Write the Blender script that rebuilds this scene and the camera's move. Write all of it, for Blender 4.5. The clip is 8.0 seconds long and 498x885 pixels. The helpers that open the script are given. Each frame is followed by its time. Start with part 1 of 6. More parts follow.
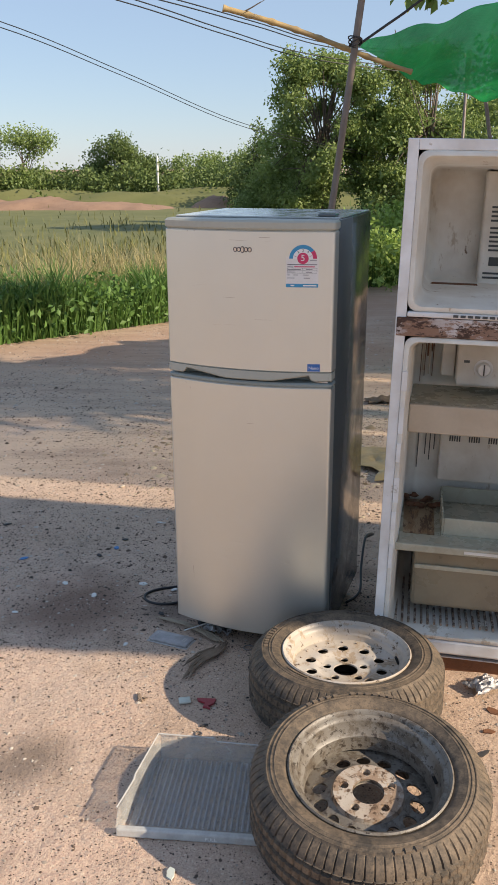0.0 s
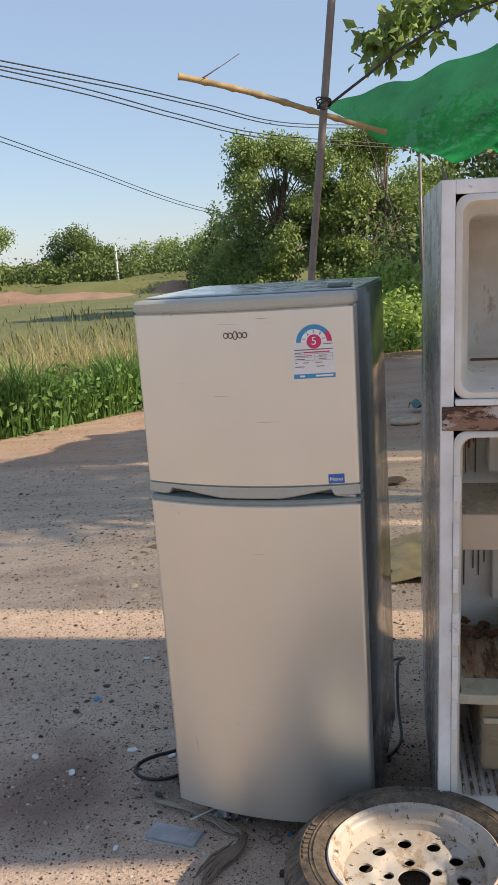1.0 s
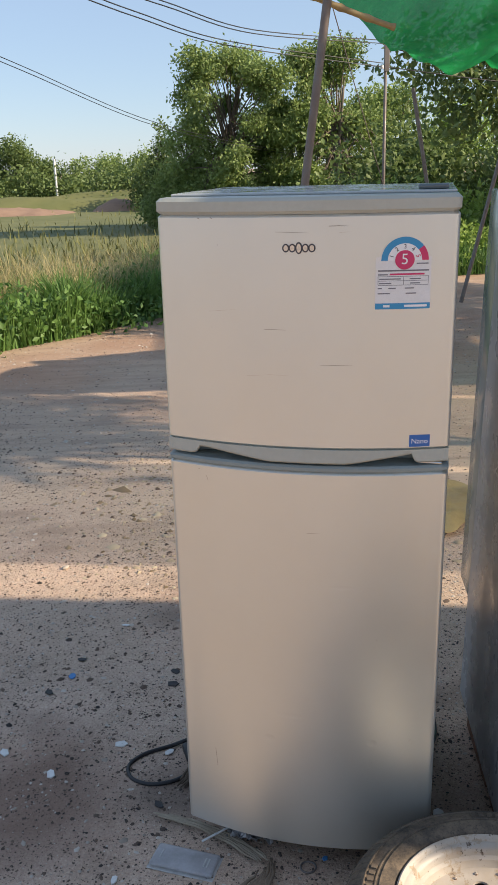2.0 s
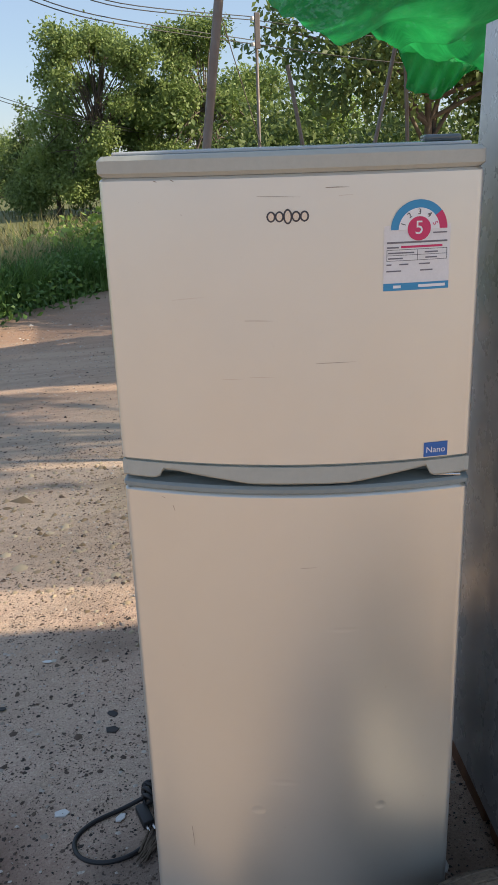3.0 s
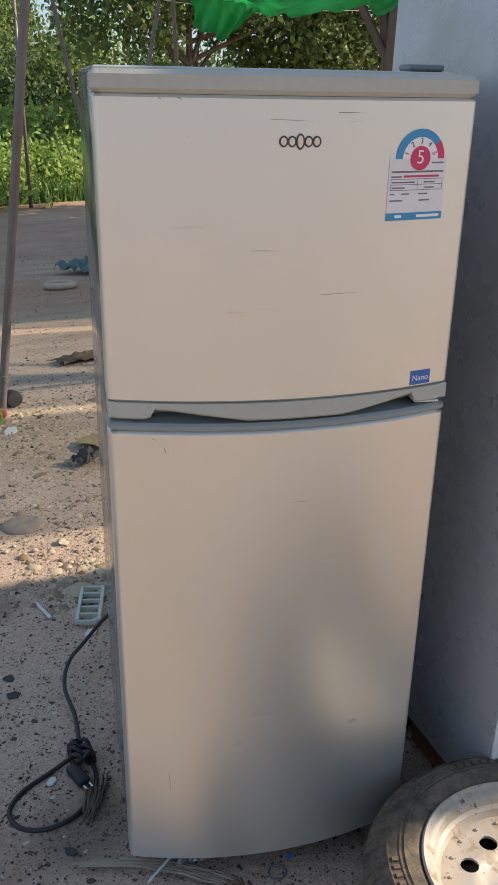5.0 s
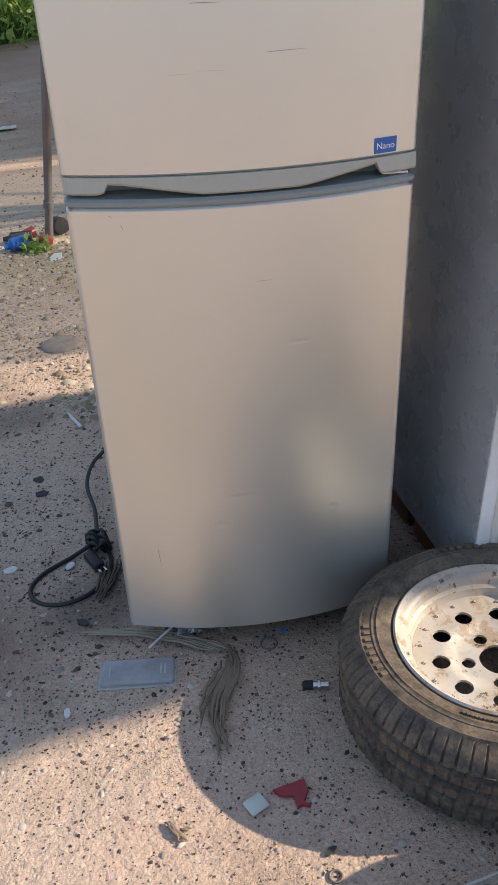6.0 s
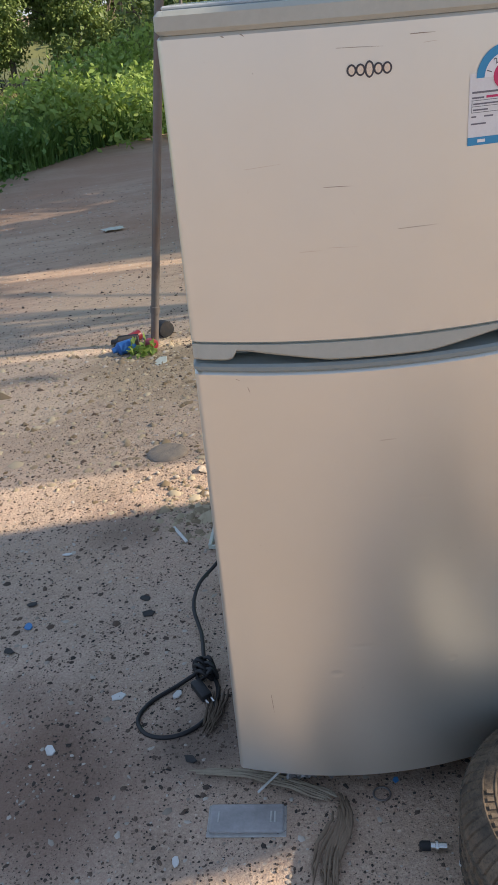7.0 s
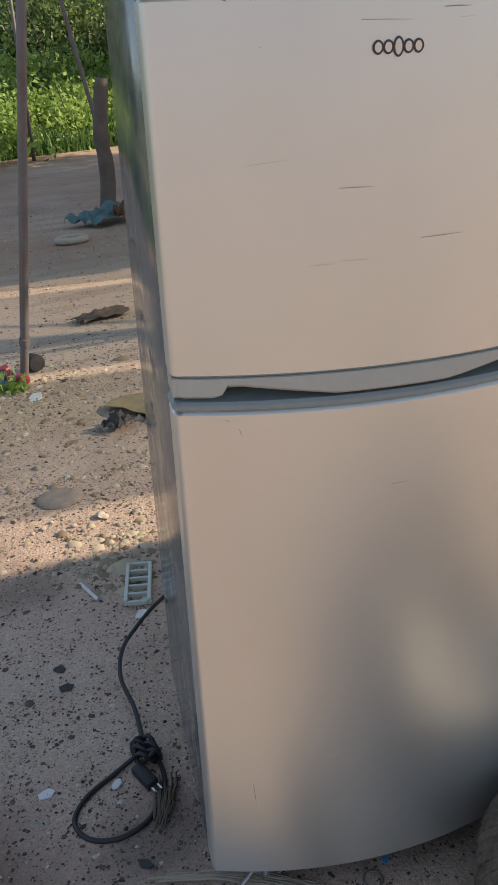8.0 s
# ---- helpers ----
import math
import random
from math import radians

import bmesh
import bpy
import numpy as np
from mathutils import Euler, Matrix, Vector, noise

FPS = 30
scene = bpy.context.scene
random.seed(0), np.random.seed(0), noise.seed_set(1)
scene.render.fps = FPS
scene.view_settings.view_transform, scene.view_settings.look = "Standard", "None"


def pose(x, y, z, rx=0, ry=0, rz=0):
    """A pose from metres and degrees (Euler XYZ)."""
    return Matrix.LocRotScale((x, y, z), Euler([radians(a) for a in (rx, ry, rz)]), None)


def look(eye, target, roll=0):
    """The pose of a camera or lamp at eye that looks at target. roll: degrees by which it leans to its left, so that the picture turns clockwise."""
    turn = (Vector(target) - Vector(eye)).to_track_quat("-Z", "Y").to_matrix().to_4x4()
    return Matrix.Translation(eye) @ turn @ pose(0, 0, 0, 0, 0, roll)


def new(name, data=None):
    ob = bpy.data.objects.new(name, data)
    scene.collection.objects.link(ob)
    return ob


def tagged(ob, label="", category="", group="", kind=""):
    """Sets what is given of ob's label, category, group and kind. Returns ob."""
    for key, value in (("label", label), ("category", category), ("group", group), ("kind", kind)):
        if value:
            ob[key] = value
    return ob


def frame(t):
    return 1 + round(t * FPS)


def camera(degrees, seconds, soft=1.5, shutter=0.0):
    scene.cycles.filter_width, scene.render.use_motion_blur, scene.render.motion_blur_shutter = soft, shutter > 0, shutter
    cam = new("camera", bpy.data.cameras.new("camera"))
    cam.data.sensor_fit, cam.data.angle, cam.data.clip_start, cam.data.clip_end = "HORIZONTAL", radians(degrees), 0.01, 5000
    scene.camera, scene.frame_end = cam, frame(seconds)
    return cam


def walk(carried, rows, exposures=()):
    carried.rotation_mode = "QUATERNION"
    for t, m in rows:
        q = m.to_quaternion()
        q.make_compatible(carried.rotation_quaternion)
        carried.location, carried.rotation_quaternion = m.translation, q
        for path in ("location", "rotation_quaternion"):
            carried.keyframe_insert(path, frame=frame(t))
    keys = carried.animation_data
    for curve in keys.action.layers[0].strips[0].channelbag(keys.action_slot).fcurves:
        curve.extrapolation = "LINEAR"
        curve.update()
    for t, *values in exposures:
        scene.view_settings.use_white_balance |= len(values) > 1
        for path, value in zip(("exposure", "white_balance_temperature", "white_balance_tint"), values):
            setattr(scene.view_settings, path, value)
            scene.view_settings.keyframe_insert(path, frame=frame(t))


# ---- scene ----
cam = camera(32.6, 8.0, soft=0.85)
PATH = [
    (0, (0.087, 0.082, 1.591), (0.026, 1.984, 0.972), -0.4),
    (0.5, (-0.005, 0.354, 1.58), (-0.073, 2.257, 0.969), -0.1),
    (1, (-0.004, 0.676, 1.553), (0.004, 2.625, 1.105), -4.1),
    (1.2, (-0.018, 0.8, 1.546), (-0.033, 2.751, 1.106), -5.1),
    (2.3, (-0.279, 1.242, 1.478), (-0.021, 3.112, 0.819), 0.8),
    (2.5, (-0.298, 1.295, 1.473), (0.023, 3.156, 0.816), 1.6),
    (3, (-0.334, 1.49, 1.45), (0.081, 3.332, 0.79), -2.2),
    (3.5, (-0.398, 1.599, 1.468), (0.178, 3.395, 0.802), -1.6),
    (4, (-0.565, 1.628, 1.498), (0.263, 3.329, 0.85), 0.9),
    (4.2, (-0.632, 1.633, 1.507), (0.224, 3.327, 0.876), 0.4),
    (5.3, (-0.649, 1.633, 1.388), (0.267, 3.181, 0.513), 1.4),
    (5.5, (-0.631, 1.612, 1.369), (0.272, 3.128, 0.427), 1.4),
    (6, (-0.508, 1.496, 1.342), (0.144, 3.036, 0.244), -2.8),
    (6.5, (-0.425, 1.429, 1.369), (0.006, 2.998, 0.206), -6.5),
    (7, (-0.527, 1.575, 1.454), (-0.024, 3.271, 0.522), -5.2),
    (7.5, (-0.639, 1.741, 1.442), (0.093, 3.377, 0.554), -1.2),
    (8, (-0.634, 1.847, 1.391), (0.211, 3.424, 0.497), -2.7),
]
walk(cam, [(t, look(eye, target, roll)) for t, eye, target, roll in PATH], [(0.0, 0.40, 7100, 9), (1.2, 0.42, 7100, 9), (2.5, 0.52, 7000, 8), (4.0, 0.40, 7100, 8), (5.5, 0.53, 6850, 8), (6.5, 0.60, 6750, 8), (7.3, 0.45, 7000, 9), (8.0, 0.40, 7050, 9)])

# ---- world, sun ----
SUN_TO = Vector((0.93, -0.37, 0.59)).normalized()
world = bpy.data.worlds.new("sky")
scene.world = world
world.use_nodes = True
wn = world.node_tree.nodes
sky = wn.new("ShaderNodeTexSky")
sky.sky_type = "NISHITA"
sky.sun_disc = False
sky.sun_elevation = math.asin(SUN_TO.z)
sky.sun_rotation = math.atan2(SUN_TO.x, SUN_TO.y)
sky.air_density, sky.dust_density, sky.ozone_density = 1.0, 0.15, 4.0
haze = wn.new("ShaderNodeMix")
haze.data_type = "RGBA"
haze.inputs[0].default_value = 0.62
haze.inputs[7].default_value = (2.55, 3.35, 5.0, 1)
world.node_tree.links.new(sky.outputs[0], haze.inputs[6])
world.node_tree.links.new(haze.outputs[2], wn["Background"].inputs[0])
wn["Background"].inputs[1].default_value = 0.125
sun = new("sun", bpy.data.lights.new("sun", "SUN"))
sun.data.energy, sun.data.angle, sun.data.color = 5.0, radians(0.6), (1.0, 0.86, 0.71)
sun.matrix_world = look(SUN_TO * 50, (0, 0, 0))


# ---- helpers of this scene ----
def ground_z(x, y):
    """Height of the ground: a gentle slope down to the flat field."""
    base = 0.168 - 0.057 * y
    low = -0.72
    k = 0.08
    s = max(base, low) + k * math.log(1 + math.exp(-abs(base - low) / k))
    return s


def finish(bm, name, mat, smooth=False):
    bmesh.ops.recalc_face_normals(bm, faces=bm.faces)
    me = bpy.data.meshes.new(name)
    bm.to_mesh(me)
    bm.free()
    me.materials.append(mat)
    if smooth:
        for p in me.polygons:
            p.use_smooth = True
        if smooth is not True:
            me.set_sharp_from_angle(angle=radians(smooth))
    return me


def part(name, bm, mat, parent=None, label="", smooth=False):
    """Links a bmesh as one mesh object under its thing."""
    ob = new(name, finish(bm, name, mat, smooth))
    if parent is not None:
        ob.parent = parent
    if label:
        ob["label"] = label
    return ob


def thing(name, m, label, category, group="", kind=""):
    ob = new(name)
    ob.empty_display_size = 0.1
    ob.matrix_world = m
    return tagged(ob, label, category, group, kind)


def raw(name, verts, faces, mat, parent=None, smooth=False):
    me = bpy.data.meshes.new(name)
    me.from_pydata(verts, [], faces)
    me.materials.append(mat)
    if smooth:
        me.polygons.foreach_set("use_smooth", [True] * len(me.polygons))
    ob = new(name, me)
    if parent is not None:
        ob.parent = parent
    return ob


def box(bm, x0, x1, y0, y1, z0, z1, bevel=0.0, seg=2):
    m = Matrix.Translation(((x0 + x1) / 2, (y0 + y1) / 2, (z0 + z1) / 2)) @ Matrix.Diagonal((x1 - x0, y1 - y0, z1 - z0, 1))
    tmp = bmesh.new()
    bmesh.ops.create_cube(tmp, size=1.0, matrix=m)
    if bevel:
        bmesh.ops.bevel(tmp, geom=tmp.edges[:], offset=bevel, segments=seg, affect="EDGES", profile=0.5)
    me = bpy.data.meshes.new("tmp")
    tmp.to_mesh(me)
    tmp.free()
    bm.from_mesh(me)
    bpy.data.meshes.remove(me)
    return bm


def tube(bm, pts, radii, n=8, closed=False, caps=True):
    """A round bar along points, with one radius or one per point."""
    pts = [Vector(p) for p in pts]
    if not hasattr(radii, "__len__"):
        radii = [radii] * len(pts)
    rings = []
    side = None
    for i, p in enumerate(pts):
        a = pts[(i - 1) % len(pts)] if closed else pts[max(i - 1, 0)]
        c = pts[(i + 1) % len(pts)] if closed else pts[min(i + 1, len(pts) - 1)]
        d = (c - a).normalized()
        if side is None:
            side = d.orthogonal().normalized()
        else:
            side = (side - d * side.dot(d))
            side = side.normalized() if side.length > 1e-6 else d.orthogonal().normalized()
        up = d.cross(side)
        rings.append([bm.verts.new(p + float(radii[i]) * (math.cos(k * math.tau / n) * side + math.sin(k * math.tau / n) * up)) for k in range(n)])
    for i in range(len(rings) if closed else len(rings) - 1):
        a, c = rings[i], rings[(i + 1) % len(rings)]
        for k in range(n):
            bm.faces.new((a[k], a[(k + 1) % n], c[(k + 1) % n], c[k]))
    if caps and not closed:
        bm.faces.new(rings[0][::-1])
        bm.faces.new(rings[-1])
    return bm


def curve_pts(ctrl, n=8):
    """A smooth line through control points."""
    c = [Vector(p) for p in ctrl]
    out = []
    for i in range(len(c) - 1):
        p0, p1, p2, p3 = c[max(i - 1, 0)], c[i], c[i + 1], c[min(i + 2, len(c) - 1)]
        for k in range(n):
            t = k / n
            out.append(0.5 * (2 * p1 + (p2 - p0) * t + (2 * p0 - 5 * p1 + 4 * p2 - p3) * t * t + (3 * p1 - p0 - 3 * p2 + p3) * t ** 3))
    out.append(c[-1])
    return out


def lathe(bm, prof, n=64, closed=False, bump=None):
    """Turns a profile of (radius, height) round the z axis; bump(i, k) adds to the radius."""
    rings = []
    for i, (r, z) in enumerate(prof):
        rings.append([bm.verts.new(((r + (bump(i, k) if bump else 0)) * math.cos(k * math.tau / n), (r + (bump(i, k) if bump else 0)) * math.sin(k * math.tau / n), z)) for k in range(n)])
    for i in range(len(rings) if closed else len(rings) - 1):
        a, c = rings[i], rings[(i + 1) % len(rings)]
        for k in range(n):
            bm.faces.new((a[k], a[(k + 1) % n], c[(k + 1) % n], c[k]))
    return bm


# ---- materials ----
def mat(name, color=(0.5, 0.5, 0.5), rough=0.6, metal=0.0, spec=None):
    m = bpy.data.materials.new(name)
    m.use_nodes = True
    b = m.node_tree.nodes["Principled BSDF"]
    b.inputs["Base Color"].default_value = (*color, 1)
    b.inputs["Roughness"].default_value = rough
    b.inputs["Metallic"].default_value = metal
    if spec is not None:
        b.inputs["Specular IOR Level"].default_value = spec
    return m


class Nodes:
    """Small shorthand to wire a material."""

    def __init__(self, m):
        self.m, self.t = m, m.node_tree
        self.b = self.t.nodes["Principled BSDF"]

    def n(self, kind, **inputs):
        node = self.t.nodes.new(kind)
        for k, v in inputs.items():
            key = k.replace("_", " ")
            if isinstance(v, bpy.types.NodeSocket):
                self.t.links.new(v, node.inputs[key])
            else:
                node.inputs[key].default_value = v
        return node

    def link(self, a, b):
        self.t.links.new(a, b)

    def pos(self, world=True, scale=(1, 1, 1)):
        src = self.n("ShaderNodeNewGeometry").outputs["Position"] if world else self.n("ShaderNodeTexCoord").outputs["Object"]
        mp = self.t.nodes.new("ShaderNodeMapping")
        mp.inputs["Scale"].default_value = scale
        self.link(src, mp.inputs["Vector"])
        return mp.outputs[0]

    def noise(self, vec, scale, detail=4, rough=0.6):
        nd = self.n("ShaderNodeTexNoise", Scale=scale, Detail=detail, Roughness=rough)
        self.link(vec, nd.inputs["Vector"])
        return nd.outputs["Fac"]

    def ramp(self, fac, stops):
        r = self.t.nodes.new("ShaderNodeValToRGB")
        e = r.color_ramp.elements
        while len(e) < len(stops):
            e.new(0.5)
        for el, (p, c) in zip(e, stops):
            el.position = p
            el.color = (c, c, c, 1) if not hasattr(c, "__len__") else (*c, 1)
        self.link(fac, r.inputs[0])
        return r.outputs[0]

    def mix(self, fac, a, b, mode="MIX"):
        x = self.t.nodes.new("ShaderNodeMix")
        x.data_type, x.blend_type = "RGBA", mode
        for sock, v in ((x.inputs[0], fac), (x.inputs[6], a), (x.inputs[7], b)):
            if isinstance(v, bpy.types.NodeSocket):
                self.link(v, sock)
            elif hasattr(v, "__len__"):
                sock.default_value = (*v, 1)
            else:
                sock.default_value = v
        return x.outputs[2]

    def bump(self, height, strength=0.3, dist=0.01, prev=None):
        bp = self.n("ShaderNodeBump", Strength=strength, Distance=dist)
        self.link(height, bp.inputs["Height"])
        if prev is not None:
            self.link(prev, bp.inputs["Normal"])
        self.link(bp.outputs[0], self.b.inputs["Normal"])
        return bp.outputs[0]

    def color(self, sock):
        self.link(sock, self.b.inputs["Base Color"])

    def rough(self, sock):
        self.link(sock, self.b.inputs["Roughness"])


def worn(name, color, dirt, rough=0.5, metal=0.0, amount=0.35, scale=6.0, spots=None, bump=0.08, world=False):
    """A painted or moulded surface with blotches of dirt, fine grain and a few dark specks."""
    m = mat(name, color, rough, metal)
    k = Nodes(m)
    p = k.pos(world)
    big = k.ramp(k.noise(p, scale, 5, 0.65), [(0.42, 0.0), (0.72, amount)])
    c = k.mix(big, color, dirt)
    fine = k.ramp(k.noise(p, scale * 14, 3, 0.7), [(0.3, 0.0), (0.75, 0.25)])
    c = k.mix(fine, c, tuple(0.7 * v for v in color))
    if spots:
        sp = k.ramp(k.noise(p, scale * 5, 6, 0.75), [(0.66, 0.0), (0.72, 1.0)])
        c = k.mix(sp, c, spots)
    k.color(c)
    k.rough(k.ramp(k.noise(p, scale * 3, 4), [(0.3, max(rough - 0.1, 0.05)), (0.7, min(rough + 0.15, 1.0))]))
    if bump:
        k.bump(k.noise(p, scale * 20, 4), bump, 0.004)
    return m


def ground_material():
    m = mat("worn_concrete_and_dirt", (0.35, 0.3, 0.26), 0.9)
    k = Nodes(m)
    p = k.pos(True)
    c = k.mix(k.ramp(k.noise(p, 0.9, 6, 0.62), [(0.38, 0.0), (0.62, 1.0)]), (0.56, 0.475, 0.41), (0.63, 0.49, 0.40))
    c = k.mix(k.ramp(k.noise(p, 3.1, 6, 0.7), [(0.48, 0.0), (0.7, 0.75)]), c, (0.42, 0.325, 0.26))
    c = k.mix(k.ramp(k.noise(p, 0.35, 3, 0.5), [(0.42, 0.0), (0.62, 0.8)]), c, (0.52, 0.40, 0.30))
    c = k.mix(k.ramp(k.noise(p, 22, 5, 0.7), [(0.45, 0.0), (0.75, 0.6)]), c, (0.64, 0.55, 0.47))
    vor = k.n("ShaderNodeTexVoronoi", Scale=85.0)
    k.link(p, vor.inputs["Vector"])
    fleck = k.ramp(vor.outputs["Distance"], [(0.16, 1.0), (0.24, 0.0)])
    where = k.ramp(k.noise(p, 9, 4, 0.7), [(0.48, 0.0), (0.58, 1.0)])
    mul = k.t.nodes.new("ShaderNodeMath")
    mul.operation = "MULTIPLY"
    k.link(fleck, mul.inputs[0])
    k.link(where, mul.inputs[1])
    c = k.mix(mul.outputs[0], c, (0.09, 0.075, 0.06))
    vor2 = k.n("ShaderNodeTexVoronoi", Scale=38.0)
    k.link(p, vor2.inputs["Vector"])
    pale = k.ramp(vor2.outputs["Distance"], [(0.1, 0.8), (0.17, 0.0)])
    c = k.mix(pale, c, (0.68, 0.6, 0.52))
    fine = k.ramp(k.noise(p, 150, 3, 0.8), [(0.3, 0.0), (0.7, 1.0)])
    c = k.mix(0.58, c, k.mix(fine, (0.20, 0.165, 0.135), (0.66, 0.57, 0.48)), "OVERLAY")
    vor3 = k.n("ShaderNodeTexVoronoi", Scale=210.0)
    k.link(p, vor3.inputs["Vector"])
    speck = k.ramp(vor3.outputs["Distance"], [(0.2, 0.8), (0.3, 0.0)])
    w3 = k.ramp(k.noise(p, 5, 4, 0.7), [(0.45, 0.0), (0.6, 1.0)])
    m3 = k.t.nodes.new("ShaderNodeMath")
    m3.operation = "MULTIPLY"
    k.link(speck, m3.inputs[0])
    k.link(w3, m3.inputs[1])
    c = k.mix(m3.outputs[0], c, (0.13, 0.10, 0.08))
    # damp brown stain and a line of red earth farther off
    c = k.mix(k.ramp(k.noise(p, 1.7, 3, 0.5), [(0.58, 0.0), (0.7, 0.7)]), c, (0.24, 0.165, 0.12))
    sep = k.n("ShaderNodeSeparateXYZ")
    k.link(p, sep.inputs[0])
    far = k.t.nodes.new("ShaderNodeMapRange")
    k.link(sep.outputs["Y"], far.inputs["Value"])
    for key, val in (("From Min", 5.8), ("From Max", 9.5), ("To Min", 0.0), ("To Max", 1.0)):
        far.inputs[key].default_value = val
    mid = k.t.nodes.new("ShaderNodeMapRange")
    k.link(sep.outputs["Y"], mid.inputs["Value"])
    for key, val in (("From Min", 3.6), ("From Max", 5.2), ("To Min", 0.0), ("To Max", 1.0)):
        mid.inputs[key].default_value = val
    mp = k.t.nodes.new("ShaderNodeMath")
    mp.operation = "MULTIPLY"
    k.link(mid.outputs[0], mp.inputs[0])
    k.link(k.ramp(k.noise(p, 1.4, 6, 0.65), [(0.32, 0.25), (0.6, 0.95)]), mp.inputs[1])
    c = k.mix(mp.outputs[0], c, (0.56, 0.435, 0.32))
    # wheel tracks of darker damp dirt
    tk = k.t.nodes.new("ShaderNodeMath")
    tk.operation = "MULTIPLY"
    k.link(mid.outputs[0], tk.inputs[0])
    k.link(k.ramp(k.noise(k.pos(True, (0.45, 2.6, 1)), 1.7, 7, 0.72), [(0.47, 0.0), (0.6, 0.5)]), tk.inputs[1])
    c = k.mix(tk.outputs[0], c, (0.27, 0.20, 0.15))
    patch = k.ramp(k.noise(p, 0.6, 5, 0.6), [(0.35, 0.35), (0.6, 0.9)])
    red = k.t.nodes.new("ShaderNodeMath")
    red.operation = "MULTIPLY"
    k.link(far.outputs[0], red.inputs[0])
    k.link(patch, red.inputs[1])
    c = k.mix(red.outputs[0], c, (0.37, 0.225, 0.145))
    # fixed brown patches: left of and under the refrigerator, by tray and pole
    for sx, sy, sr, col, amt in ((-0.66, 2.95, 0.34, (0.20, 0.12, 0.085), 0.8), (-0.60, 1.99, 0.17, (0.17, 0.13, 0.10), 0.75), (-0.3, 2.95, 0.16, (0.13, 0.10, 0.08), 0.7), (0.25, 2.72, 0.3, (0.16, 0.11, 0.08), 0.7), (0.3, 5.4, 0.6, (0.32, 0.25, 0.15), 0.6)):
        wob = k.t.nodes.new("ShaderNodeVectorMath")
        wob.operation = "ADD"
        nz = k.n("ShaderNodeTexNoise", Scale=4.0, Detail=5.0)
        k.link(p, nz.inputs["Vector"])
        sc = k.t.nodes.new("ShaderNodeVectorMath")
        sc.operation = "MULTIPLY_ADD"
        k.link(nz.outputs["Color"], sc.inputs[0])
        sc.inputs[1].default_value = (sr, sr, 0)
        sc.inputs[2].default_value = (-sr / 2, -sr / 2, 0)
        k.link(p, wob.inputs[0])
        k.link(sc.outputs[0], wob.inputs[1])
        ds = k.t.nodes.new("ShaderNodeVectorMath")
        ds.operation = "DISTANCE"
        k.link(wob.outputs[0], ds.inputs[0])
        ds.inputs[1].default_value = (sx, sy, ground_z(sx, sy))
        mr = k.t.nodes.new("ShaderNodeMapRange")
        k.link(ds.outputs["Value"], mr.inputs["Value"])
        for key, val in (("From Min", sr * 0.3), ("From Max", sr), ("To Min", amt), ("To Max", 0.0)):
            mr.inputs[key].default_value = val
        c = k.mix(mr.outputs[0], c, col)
    k.color(c)
    b1 = k.bump(k.noise(p, 60, 6, 0.75), 0.8, 0.006)
    k.bump(k.noise(p, 14, 5, 0.7), 0.6, 0.02, b1)
    return m


def leaf_material(name, dark, light, scale=1.2):
    m = mat(name, light, 0.55)
    k = Nodes(m)
    p = k.pos(True)
    isl = k.n("ShaderNodeNewGeometry").outputs["Random Per Island"]
    c = k.mix(k.ramp(k.noise(p, scale, 3), [(0.35, 0.0), (0.65, 1.0)]), dark, light)
    c = k.mix(k.ramp(isl, [(0.0, 0.0), (1.0, 0.6)]), c, tuple(min(1, 1.45 * v + 0.02) for v in light))
    k.color(c)
    tr = k.n("ShaderNodeBsdfTranslucent")
    k.link(c, tr.inputs["Color"])
    mx = k.t.nodes.new("ShaderNodeMixShader")
    mx.inputs[0].default_value = 0.35
    out = k.t.nodes["Material Output"]
    k.link(k.b.outputs[0], mx.inputs[1])
    k.link(tr.outputs[0], mx.inputs[2])
    k.link(mx.outputs[0], out.inputs["Surface"])
    return m


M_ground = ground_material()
M_field = worn("paddy_stubble", (0.16, 0.165, 0.06), (0.085, 0.11, 0.032), 0.9, 0, 0.8, 0.35, None, 0.3, True)
M_earth = worn("red_earth_bank", (0.33, 0.21, 0.14), (0.17, 0.105, 0.07), 0.95, 0, 0.7, 0.8, None, 0.4, True)
M_grass = leaf_material("reed_grass", (0.045, 0.115, 0.024), (0.125, 0.235, 0.05), 0.9)
M_dry = leaf_material("dry_grass", (0.32, 0.26, 0.11), (0.45, 0.38, 0.19), 1.0)
M_leaf = leaf_material("tree_leaves", (0.11, 0.165, 0.042), (0.25, 0.33, 0.10), 0.6)
M_leaf_dark = leaf_material("mango_leaves", (0.06, 0.10, 0.026), (0.15, 0.21, 0.06), 0.7)
M_leaf_pale = leaf_material("scrub_leaves", (0.13, 0.215, 0.04), (0.29, 0.40, 0.09), 0.7)
M_bark = worn("bark", (0.17, 0.135, 0.105), (0.08, 0.06, 0.05), 0.9, 0, 0.8, 4, None, 0.6)
M_steel_pole = worn("weathered_steel_tube", (0.20, 0.185, 0.175), (0.17, 0.10, 0.07), 0.55, 0.35, 0.7, 5, (0.11, 0.06, 0.04))
M_bamboo = worn("bamboo_pole", (0.42, 0.30, 0.13), (0.12, 0.09, 0.06), 0.6, 0, 0.85, 4)
M_wire = mat("black_cable", (0.018, 0.018, 0.02), 0.5)


